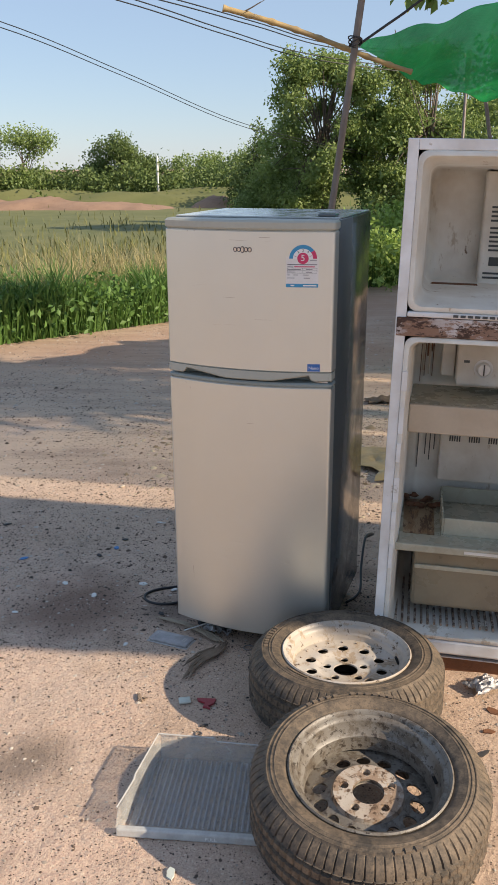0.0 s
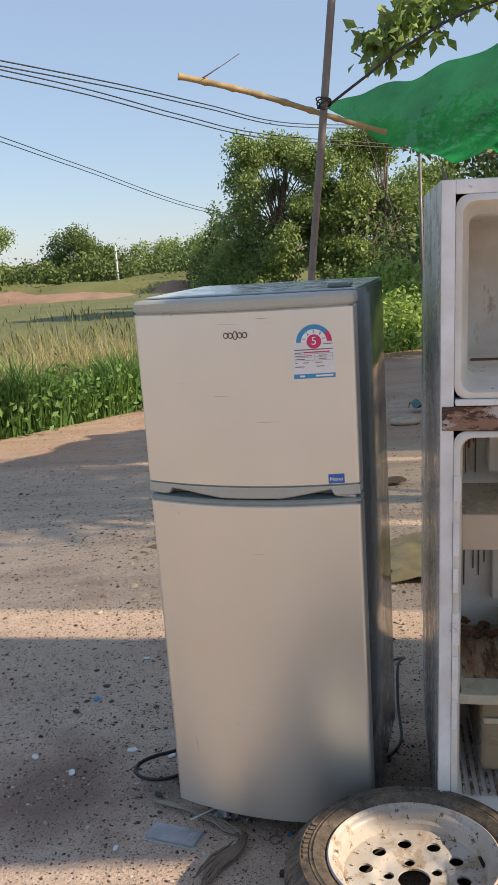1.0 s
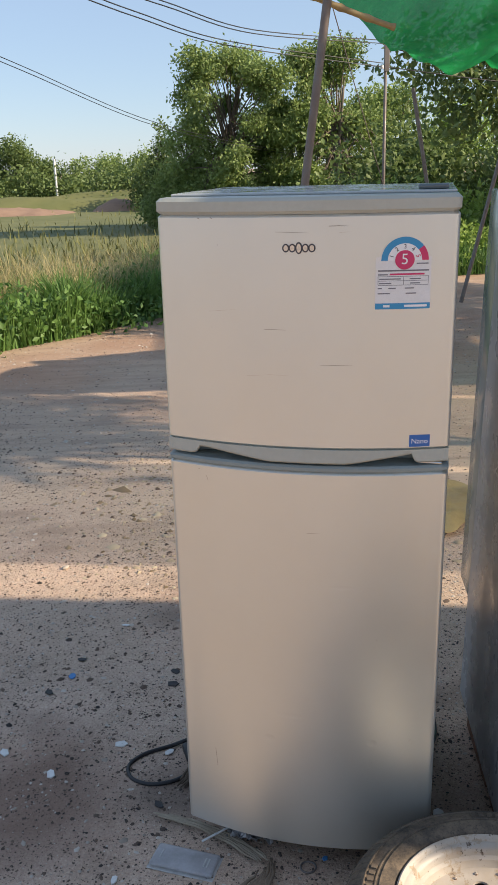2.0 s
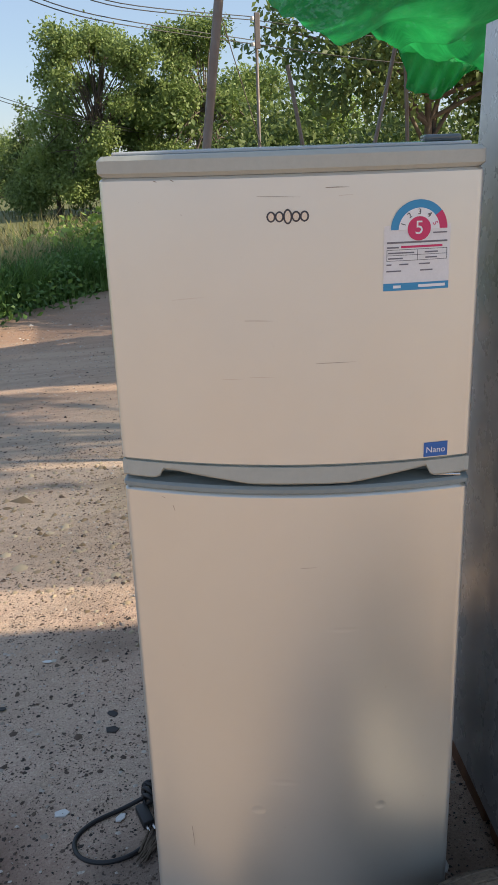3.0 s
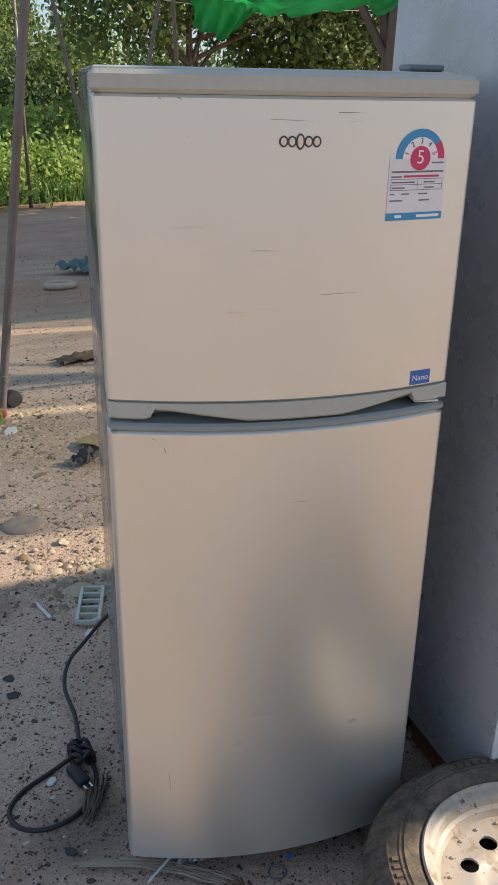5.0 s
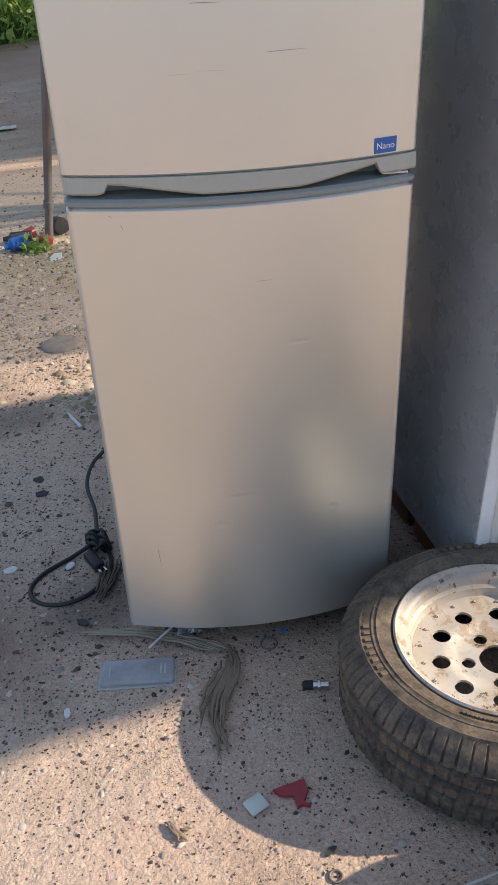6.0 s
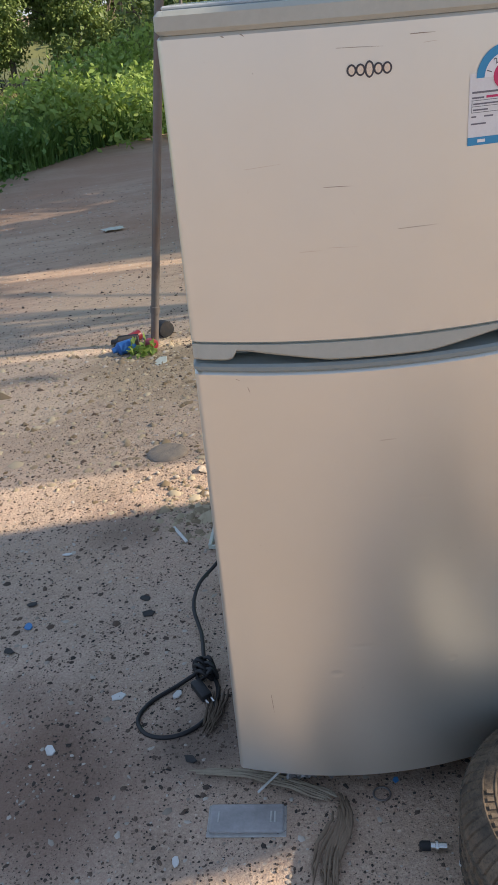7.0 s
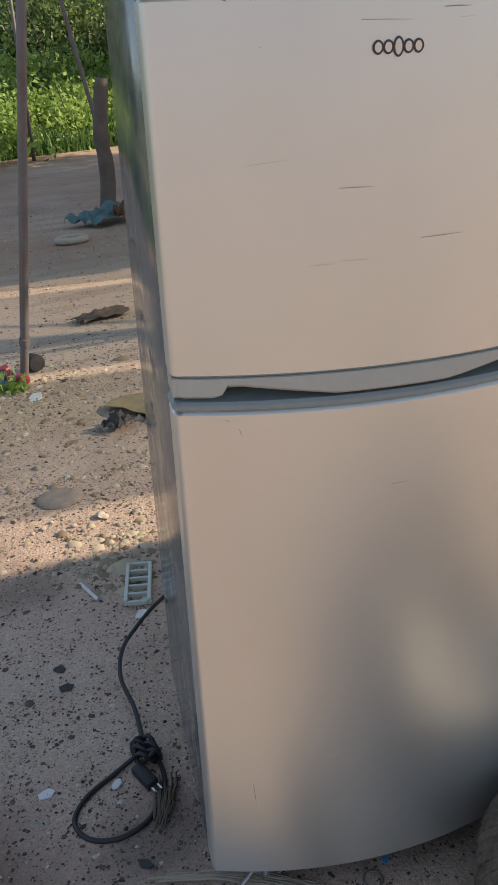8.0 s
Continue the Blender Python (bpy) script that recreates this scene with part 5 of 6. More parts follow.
def stump():
    t = thing("tree_post", pose(2.68, 11.07, ground_z(2.68, 11.07) - 0.05) @ Matrix.Scale(0.86, 4), "rough leaning tree trunk post at the roadside", "post")
    bm = bmesh.new()
    pts = curve_pts([(-0.02, 0, 0), (0.03, 0, 0.5), (0.0, 0.0, 1.0), (0.09, 0, 1.62)], 5)
    tube(bm, pts, [0.12, 0.11, 0.1, 0.1, 0.1, 0.1, 0.1, 0.095, 0.09, 0.1, 0.1, 0.095, 0.09, 0.09, 0.085, 0.08], 10)
    for v in bm.verts:
        v.co += Vector((1, 1, 0)) * 0.02 * noise.noise(v.co * 7)
    part("trunk", bm, M_bark, t, smooth=True)
    for a, b in (((2.45, 11.5, 0.6), (1.3, 9.7, 2.9)), ((4.1, 14.0, -0.6), (5.0, 14.2, 3.0)), ((3.9, 14.2, -0.6), (3.3, 14.2, 2.5)), ((5.4, 14.5, -0.65), (5.1, 14.2, 2.5))):
        bm = bmesh.new()
        tube(bm, [a, b], 0.005 if a[2] > 0 else 0.03, 6)
        ob = part("stay_wire" if a[2] > 0 else "slanting_stake", bm, M_steel_pole)
        tagged(ob, "thin pale stay wire beside the post" if a[2] > 0 else "grey slanting stake behind the yard", "wire" if a[2] > 0 else "stake")


stump()

# ---- things on the ground ----
def glass_plastic(name, tint, rough, mixv):
    m = mat(name, tint, rough)
    k = Nodes(m)
    clear = k.n("ShaderNodeBsdfTransparent")
    clear.inputs[0].default_value = (0.93, 0.93, 0.92, 1)
    mx = k.t.nodes.new("ShaderNodeMixShader")
    p = k.pos(False)
    k.link(k.ramp(k.noise(p, 18, 5, 0.7), [(0.3, mixv), (0.75, min(1, mixv + 0.3))]), mx.inputs[0])
    k.link(clear.outputs[0], mx.inputs[1])
    k.link(k.b.outputs[0], mx.inputs[2])
    k.link(mx.outputs[0], k.t.nodes["Material Output"].inputs["Surface"])
    return m


M_clear = glass_plastic("clear_scratched_plastic", (0.62, 0.62, 0.60), 0.2, 0.13)
M_clear_edge = glass_plastic("clear_plastic_edge", (0.68, 0.68, 0.66), 0.2, 0.42)
M_frost = glass_plastic("frosted_plastic", (0.5, 0.49, 0.5), 0.3, 0.36)
M_wood = worn("splintered_grey_wood", (0.27, 0.20, 0.14), (0.13, 0.09, 0.06), 0.85, 0, 0.9, 12, None, 0.6)
M_wood_dark = worn("rotten_dark_wood", (0.13, 0.095, 0.065), (0.06, 0.045, 0.03), 0.9, 0, 0.9, 14, None, 0.6)
M_wood_pale = worn("pale_dry_frond", (0.36, 0.30, 0.22), (0.18, 0.13, 0.09), 0.8, 0, 0.8, 10, None, 0.5)
M_redp = worn("red_plastic", (0.32, 0.03, 0.045), (0.2, 0.05, 0.05), 0.35, 0, 0.4, 30)
M_mint = worn("pale_ceramic", (0.58, 0.62, 0.55), (0.4, 0.4, 0.35), 0.4, 0, 0.4, 30)
M_scrap = worn("white_scrap", (0.72, 0.72, 0.70), (0.5, 0.47, 0.42), 0.6, 0, 0.5, 30)
M_blue = mat("blue_scrap", (0.05, 0.22, 0.5), 0.5)
M_teal = worn("teal_cloth", (0.10, 0.19, 0.19), (0.06, 0.09, 0.09), 0.8, 0, 0.6, 9)
M_stone = worn("pale_stone", (0.50, 0.43, 0.35), (0.34, 0.27, 0.2), 0.9, 0, 0.6, 30, None, 0.4)
M_darkbit = worn("dark_litter", (0.04, 0.04, 0.042), (0.1, 0.08, 0.06), 0.7, 0, 0.6, 30)
M_foil = worn("dull_foil", (0.36, 0.36, 0.37), (0.25, 0.2, 0.17), 0.35, 0.6, 0.5, 25, None, 0.4)
M_yellow = worn("yellowed_plastic_sheet", (0.36, 0.27, 0.12), (0.16, 0.12, 0.06), 0.5, 0, 0.8, 6, None, 0.4)


def settle(x, y):
    """Where a thing noted at (x, y) lies on the sloping yard."""
    if y < 4.2:
        return x, y + 0.04 * min(1.0, (4.2 - y) / 0.9)
    k = 1 - 0.018 * (y - 4.2)
    return -0.63 + (x + 0.63) * k, 1.85 + (y - 1.85) * k


def on_ground(x, y, up=0.0, turn=0.0):
    return lying(*settle(x, y), up, turn)


def lying(x, y, up=0.0, turn=0.0):
    return pose(x, y, ground_z(x, y) + 0.010 * noise.noise((x * 1.3, y * 1.3, 0)) * math.exp(-((x / 5) ** 2) - ((y - 3) / 6) ** 2) + up, -gs, 0, turn)


def build_tray():
    t = thing("crisper_tray", lying(-0.285, 1.716, 0.001, -4), "clear scratched plastic crisper tray with a ribbed floor", "plastic tray")
    w, d = 0.40, 0.30
    part("floor_panel", box(bmesh.new(), 0.02, w, 0.012, d, 0.004, 0.0065), M_clear, t)
    for k in range(27):
        x = 0.035 + 0.0135 * k
        part("rib", box(bmesh.new(), x, x + 0.0055, 0.03, d - 0.008, 0.0067, 0.0105, 0.0012, 1), M_frost, t)
    bm = bmesh.new()
    prof = [(0.0, 0.0, 0.022), (0.02, 0.0, 0.06), (0.12, 0.0, 0.064), (0.13, 0.0, 0.074), (d, 0.0, 0.078)]
    rows = []
    for y, z0, z1 in prof:
        lean = 0.045 * y / d
        rows.append([bm.verts.new((lean, y, z0 + 0.004)), bm.verts.new((lean - 0.006, y, z1)), bm.verts.new((lean - 0.0035, y, z1)), bm.verts.new((lean + 0.0025, y, z0 + 0.004))])
    for a, b in zip(rows, rows[1:]):
        for k in range(4):
            bm.faces.new((a[k], a[(k + 1) % 4], b[(k + 1) % 4], b[k]))
    bm.faces.new(rows[0][::-1])
    bm.faces.new(rows[-1])
    part("side_wall", bm, M_clear, t, "clear side wall")
    bm = bmesh.new()
    rows = []
    for x, z1 in ((0.043, 0.078), (0.19, 0.070), (0.196, 0.060), (0.205, 0.056), (w, 0.053)):
        rows.append([bm.verts.new((x, d, 0.004)), bm.verts.new((x, d + 0.006, z1)), bm.verts.new((x, d + 0.0085, z1)), bm.verts.new((x, d + 0.0025, 0.004))])
    for a, b in zip(rows, rows[1:]):
        for k in range(4):
            bm.faces.new((a[k], a[(k + 1) % 4], b[(k + 1) % 4], b[k]))
    bm.faces.new(rows[0][::-1])
    bm.faces.new(rows[-1])
    part("rear_wall", bm, M_clear, t, "clear stepped rear wall")
    bm = bmesh.new()
    tube(bm, [(-0.006, 0.02, 0.0615), (0.012, 0.12, 0.0655), (0.0145, 0.13, 0.0755), (0.039, d, 0.0795), (0.19, d + 0.007, 0.0715), (0.197, d + 0.007, 0.061), (w, d + 0.007, 0.0545)], 0.0022, 6)
    part("rolled_edge", bm, M_clear_edge, t, "bright rolled edge")
    fr = part("front_rail", box(bmesh.new(), -0.004, w, -0.006, 0.012, 0.0, 0.022, 0.004), M_clear_edge, t, "clear front rail")
    cu = bpy.data.curves.new("word", "FONT")
    cu.body, cu.size = "PULL", 0.013
    tmp = new("word_source", cu)
    bpy.context.view_layer.update()
    me = bpy.data.meshes.new_from_object(tmp.evaluated_get(bpy.context.evaluated_depsgraph_get()))
    bpy.data.objects.remove(tmp)
    me.materials.clear()
    me.materials.append(M_scrap)
    ob = new("moulded_word", me)
    ob.parent = fr
    ob.matrix_local = pose(0.21, -0.0066, 0.006, 90, 0, 0)


build_tray()


def build_cover():
    t = thing("lamp_cover", on_ground(-0.272, 2.645, 0.0, -22), "clear frosted plastic lamp cover lying on the ground", "plastic cover")
    part("shell", box(bmesh.new(), -0.074, 0.074, -0.034, 0.034, 0.003, 0.014, 0.006, 3), M_frost, t, smooth=40)
    part("rim", box(bmesh.new(), -0.078, 0.078, -0.038, 0.038, 0.0, 0.0028, 0.001), M_clear_edge, t)
    for x in (-0.055, 0.048, 0.056):
        part("clip", box(bmesh.new(), x - 0.002, x + 0.002, -0.015, 0.012, 0.0142, 0.0165, 0.001, 1), M_clear_edge, t)


build_cover()


def splinter(name, pts, w, th, material, label, category, seed, strands=5):
    """A frayed flat strip of fibres along points on the ground."""
    rng = random.Random(seed)
    bm = bmesh.new()
    base = curve_pts([(*settle(x, y), ground_z(*settle(x, y)) + h) for x, y, h in pts], 6)
    for s in range(strands):
        off = (s / max(strands - 1, 1) - 0.5) * w
        a, b = rng.randint(0, len(base) // 3), len(base) - rng.randint(0, len(base) // 3)
        line = []
        for i in range(a, b):
            p = base[i]
            d = (base[min(i + 1, len(base) - 1)] - base[max(i - 1, 0)]).normalized()
            n = Vector((-d.y, d.x, 0))
            fray = 1 + 0.8 * (i / len(base)) ** 2
            line.append(p + n * (off * fray * (0.5 + 0.9 * abs(noise.noise((s * 7.3, seed, i * 0.05)))) + 0.004 * noise.noise((i * 0.6, s * 3.0, seed))) + Vector((0, 0, 0.002 * noise.noise((i * 0.5, s * 2.0, seed + 5)))))
        k = len(line)
        tube(bm, line, [max(0.0006, th * rng.uniform(0.7, 1.2) * (1 - 0.7 * abs(2 * i / max(k - 1, 1) - 0.9) ** 3)) for i in range(k)], 5)
    return tagged(part(name, bm, material, smooth=True), label, category)


splinter("palm_strip", [(-0.345, 2.81, 0.012), (-0.218, 2.735, 0.016), (-0.115, 2.64, 0.014), (-0.098, 2.615, 0.012)], 0.026, 0.0034, M_wood_pale, "pale dry strip of palm stalk lying on the ground", "wood strip", 1, 12)
splinter("wood_splinter", [(-0.085, 2.625, 0.012), (-0.105, 2.56, 0.016), (-0.155, 2.505, 0.014), (-0.19, 2.44, 0.01)], 0.044, 0.0040, M_wood, "splintered piece of weathered wood", "wood strip", 2, 14)
splinter("wood_splinter", [(-0.178, 2.485, 0.006), (-0.185, 2.43, 0.008), (-0.2, 2.365, 0.006)], 0.026, 0.0028, M_wood, "dark frayed sliver of wood", "wood strip", 3, 10)
splinter("twig", [(-0.335, 2.305, 0.004), (-0.326, 2.275, 0.006), (-0.318, 2.25, 0.004)], 0.008, 0.0035, M_wood, "small forked brown twig", "twig", 4, 3)
splinter("twig", [(-0.326, 2.28, 0.004), (-0.30, 2.268, 0.005)], 0.003, 0.0025, M_wood, "small brown twig on the sand", "twig", 5, 2)
splinter("wood_splinter", [(-0.285, 2.9, 0.01), (-0.25, 2.95, 0.012), (-0.21, 3.03, 0.01)], 0.045, 0.0032, M_wood_dark, "rotten splinters of wood beside the refrigerator", "wood strip", 6, 11)


def build_cable():
    t = thing("loose_cable", pose(0, 0, 0), "black power cord with a loose loop and knotted plug", "cable")
    z = lambda x, y, h=0.006: (*settle(x, y), ground_z(*settle(x, y)) + h)
    loop = [z(-0.232, 3.10, 0.02), z(-0.30, 3.085), z(-0.375, 3.055), z(-0.415, 3.01), z(-0.405, 2.955), z(-0.355, 2.925), z(-0.29, 2.935), z(-0.235, 2.985), z(-0.212, 3.05), z(-0.225, 3.11, 0.03)]
    bm = bmesh.new()
    tube(bm, curve_pts(loop, 7), 0.0052, 8)
    part("loop", bm, M_wire, t, smooth=True)
    bm = bmesh.new()
    tube(bm, curve_pts([z(-0.225, 3.11, 0.03), z(-0.20, 3.22, 0.03), z(-0.19, 3.33, 0.04), z(-0.15, 3.42, 0.05), z(-0.085, 3.48, 0.06), z(-0.06, 3.42, 0.14), z(-0.05, 3.36, 0.2)], 7), 0.0052, 8)
    part("lead", bm, M_wire, t, smooth=True)
    for k in range(4):
        bm = bmesh.new()
        c = Vector(z(-0.228, 3.09, 0.025))
        tube(bm, [c + Vector((0.022 * math.cos(a + k), 0.028 * math.sin(a), 0.018 * math.sin(a * 2 + k * 1.7))) for a in np.linspace(0, math.tau, 16)[:-1]], 0.005, 7, closed=True)
        part("knot_turn", bm, M_wire, t, smooth=True)
    pl = part("plug", box(bmesh.new(), -0.014, 0.014, -0.032, 0.032, 0, 0.022, 0.006), M_wire, t, smooth=40)
    pl.matrix_local = pose(*z(-0.255, 3.035, 0.004), 0, 0, 12)
    for x in (-0.007, 0.007):
        part("pin", box(bmesh.new(), x - 0.002, x + 0.002, -0.050, -0.032, 0.008, 0.013), M_chrome, pl)
    b2 = thing("loose_cable", pose(0, 0, 0), "thin black lead trailing between the refrigerators", "cable")
    bm = bmesh.new()
    tube(bm, curve_pts([z(0.36, 2.95), z(0.42, 3.05), z(0.44, 3.2, 0.05), z(0.47, 3.35, 0.12), z(0.52, 3.5, 0.08), z(0.5, 3.65)], 6), 0.005, 7)
    part("lead", bm, M_wire, b2, smooth=True)


build_cable()


def flake(name, x, y, size, th, material, label, category, seed, turn=0.0, sides=5, aspect=1.0, up=0.002, tilt=0.0):
    """A small broken flat piece with uneven outline."""
    rng = random.Random(seed)
    bm = bmesh.new()
    ring = [(size * rng.uniform(0.75, 1.1) * math.cos(math.tau * k / sides), size * aspect * rng.uniform(0.75, 1.1) * math.sin(math.tau * k / sides)) for k in range(sides)]
    a = [bm.verts.new((px, py, 0)) for px, py in ring]
    b = [bm.verts.new((px * 0.94, py * 0.94, th)) for px, py in ring]
    bm.faces.new(a[::-1])
    bm.faces.new(b)
    for k in range(sides):
        bm.faces.new((a[k], a[(k + 1) % sides], b[(k + 1) % sides], b[k]))
    ob = part(name, bm, material)
    ob.matrix_world = on_ground(x, y, up, turn) @ pose(0, 0, 0, tilt, tilt * 0.4, 0)
    return tagged(ob, label, category)


tl = part("tile_piece", box(bmesh.new(), -0.018, 0.018, -0.016, 0.016, 0, 0.007, 0.003), M_mint, smooth=40)
tl.matrix_world = on_ground(-0.186, 2.262, 0.001, 12)
tagged(tl, "pale green ceramic chip on the ground", "tile piece")
bm = bmesh.new()
ring = [(-0.03, 0.016), (-0.002, 0.014), (0.03, 0.012), (0.026, -0.012), (0.008, -0.03), (0.016, -0.04), (0.012, -0.042), (0.002, -0.034), (-0.008, -0.036), (-0.002, -0.012), (-0.024, -0.0)]
lo, hi = [bm.verts.new((x, y, 0.001)) for x, y in ring], [bm.verts.new((x * 0.95, y * 0.95, 0.006)) for x, y in ring]
bm.faces.new(hi)
bm.faces.new(lo[::-1])
for k in range(len(ring)):
    bm.faces.new((lo[k], lo[(k + 1) % len(ring)], hi[(k + 1) % len(ring)], hi[k]))
rd = part("red_shard", bm, M_redp)
rd.matrix_world = on_ground(-0.12, 2.258, 0.001, 0)
tagged(rd, "broken dark red plastic shard on the ground", "plastic shard")

tap = thing("bulb_socket", on_ground(0.03, 2.447, 0.010, -24), "small black and steel fitting beside the tyre", "metal fitting")
bm = bmesh.new()
tube(bm, [(-0.028, 0, 0), (-0.024, 0, 0), (-0.008, 0, 0)], [0.006, 0.009, 0.009], 12)
part("cap", bm, M_black, tap, smooth=40)
bm = bmesh.new()
tube(bm, [(-0.0075, 0, 0), (0.0, 0, 0), (0.001, 0, 0), (0.006, 0, 0), (0.007, 0, 0), (0.022, 0, 0)], [0.007, 0.007, 0.011, 0.011, 0.007, 0.007], 14)
part("sleeve", bm, M_chrome, tap, smooth=40)

for i, (x, y, s, mt, lab, cat, asp) in enumerate([
        (-0.44, 3.11, 0.022, M_scrap, "scrap of white paper", "paper scrap", 0.6), (-0.31, 3.055, 0.018, M_scrap, "scrap of white paper", "paper scrap", 0.5),
        (-0.427, 2.609, 0.015, M_scrap, "small white scrap", "paper scrap", 0.5), (-0.333, 2.843, 0.018, M_darkbit, "dark plastic bit", "litter", 0.6),
        (-0.469, 3.856, 0.016, M_scrap, "small white scrap", "paper scrap", 0.5), (-0.03, 3.607, 0.024, M_scrap, "crumpled white scrap", "paper scrap", 0.7),
        (0.243, 5.605, 0.06, M_mint, "grey-green shard", "litter", 0.6), (-0.618, 3.003, 0.02, M_scrap, "small white scrap", "paper scrap", 0.6),
        (-0.294, 3.50, 0.02, M_darkbit, "dark curled leaf", "leaf", 0.6), (-0.30, 3.42, 0.022, M_darkbit, "dark curled leaf", "leaf", 0.7),
        (-1.0, 3.37, 0.022, M_blue, "blue plastic scrap", "plastic scrap", 0.5), (-0.62, 3.51, 0.018, M_blue, "blue plastic scrap", "plastic scrap", 0.7),
        (-0.757, 3.114, 0.022, M_scrap, "scrap of white paper", "paper scrap", 0.6), (-0.885, 2.848, 0.016, M_scrap, "small white scrap", "paper scrap", 0.6),
        (-0.117, 2.13, 0.014, M_darkbit, "small black rubber bit", "litter", 0.4), (0.06, 2.40, 0.012, M_scrap, "small grey chip", "litter", 0.6),
        (-0.144, 1.555, 0.019, M_mint, "pale plastic scrap", "plastic scrap", 0.6), (0.741, 2.221, 0.03, M_rustdeep, "rusty flake", "litter", 0.5),
        (0.70, 2.118, 0.02, M_rustdeep, "rusty flake", "litter", 0.5), (0.66, 2.011, 0.025, M_darkbit, "dark bit of litter on the ground", "litter", 0.3),
        (0.33, 2.72, 0.03, M_scrap, "scrap of white paper behind the tyre", "paper scrap", 0.5), (-0.68, 3.42, 0.02, M_darkbit, "dark bit of litter on the ground", "litter", 0.6),
        (-0.6, 3.62, 0.018, M_darkbit, "dark bit of litter on the ground", "litter", 0.6), (-1.2, 3.8, 0.025, M_darkbit, "dark bit of litter on the ground", "litter", 0.5), (0.04, 2.62, 0.008, M_blue, "tiny blue chip", "litter", 0.8), (0.005, 3.66, 0.022, M_mint, "grey shard", "litter", 0.7)]):
    flake("litter", x, y, s, 0.003, mt, lab, cat, 100 + i, 40 * i, 5 + i % 3, asp, 0.003, 8)

for i, (x, y, s) in enumerate([(0.069, 4.21, 0.045), (-0.07, 4.19, 0.03), (-0.03, 4.2, 0.025), (-0.12, 4.25, 0.02), (-0.16, 4.24, 0.018), (-0.08, 4.28, 0.018), (0.03, 4.03, 0.024), (0.05, 4.06, 0.02), (-0.75, 4.45, 0.035)]):
    rng = random.Random(i)
    bm = bmesh.new()
    bmesh.ops.create_icosphere(bm, subdivisions=2, radius=s * 0.5)
    for v in bm.verts:
        v.co *= 0.85 + 0.8 * noise.noise(v.co * 45 + Vector((i, 0, 0)))
        v.co.z *= 0.55
    st = part("stone", bm, M_stone, smooth=60)
    st.matrix_world = on_ground(x, y, s * 0.2, i * 33)
    tagged(st, "pale rounded stone on the dirt", "stone", "loose pale stones")

pad = bmesh.new()
lathe(pad, [(0.0001, 0.008), (0.035, 0.009), (0.068, 0.011), (0.078, 0.005), (0.08, 0.0)], 28)
for v in pad.verts:
    v.co.z += 0.003 * noise.noise(v.co * 40)
M_padgrey = worn("dusty_rubber_pad", (0.24, 0.205, 0.17), (0.36, 0.29, 0.22), 0.9, 0, 0.9, 25, None, 0.5)
pd = part("rubber_pad", pad, M_padgrey, smooth=40)
pd.matrix_world = on_ground(-0.006, 4.444, 0.0)
tagged(pd, "round worn rubber pad on the dirt", "rubber pad")

gr = thing("plastic_grille", on_ground(0.015, 3.743, 0.004, -24), "dirty pale plastic grille on the ground", "grille")
for x in (-0.032, 0.032):
    part("side_bar", box(bmesh.new(), x - 0.005, x + 0.005, -0.10, 0.10, 0, 0.018, 0.002), M_mint, gr)
for k in range(6):
    y = -0.1 + 0.04 * k
    part("cross_bar", box(bmesh.new(), -0.027, 0.027, y - 0.004, y + 0.004, 0.002, 0.015, 0.002), M_mint, gr)
sk = part("white_stick", box(bmesh.new(), -0.005, 0.005, -0.055, 0.055, 0, 0.006, 0.002), M_scrap)
sk.matrix_world = on_ground(-0.116, 3.80, 0.002, 8)
tagged(sk, "short white plastic stick on the ground", "stick")

# wrapper and stick in front of the refrigerator foot
fo = bmesh.new()
bmesh.ops.create_grid(fo, x_segments=14, y_segments=10, size=0.5)
for v in fo.verts:
    v.co = Vector((v.co.x * 0.11, v.co.y * 0.075, 0.012 + 0.022 * noise.noise(v.co * 6) + 0.01 * noise.noise(v.co * 17)))
ext = bmesh.ops.extrude_face_region(fo, geom=fo.faces[:])
for v in ext["geom"]:
    if isinstance(v, bmesh.types.BMVert):
        v.co.z -= 0.0015
fw = part("foil_wrapper", fo, M_foil)
fw.matrix_world = on_ground(-0.115, 2.72, 0.006, -15)
tagged(fw, "crumpled foil wrapper under the refrigerator's edge", "wrapper")
bm = bmesh.new()
tube(bm, [(-0.232, 2.73, ground_z(0, 2.73) + 0.018), (-0.145, 2.77, ground_z(0, 2.77) + 0.03)], 0.0025, 6)
tagged(part("white_straw", bm, M_scrap), "thin white straw on the ground", "straw")

for i, (x, y, r) in enumerate([(-0.001, 2.60, 0.017), (-0.129, 2.09, 0.010)]):
    bm = bmesh.new()
    tube(bm, [(r * math.cos(a), r * math.sin(a), 0.002) for a in np.linspace(0, math.tau, 25)[:-1]], 0.0022, 6, closed=True)
    rg = part("ring", bm, M_steel_pole, smooth=True)
    rg.matrix_world = on_ground(x, y)
    tagged(rg, "small dull metal ring on the ground", "ring")

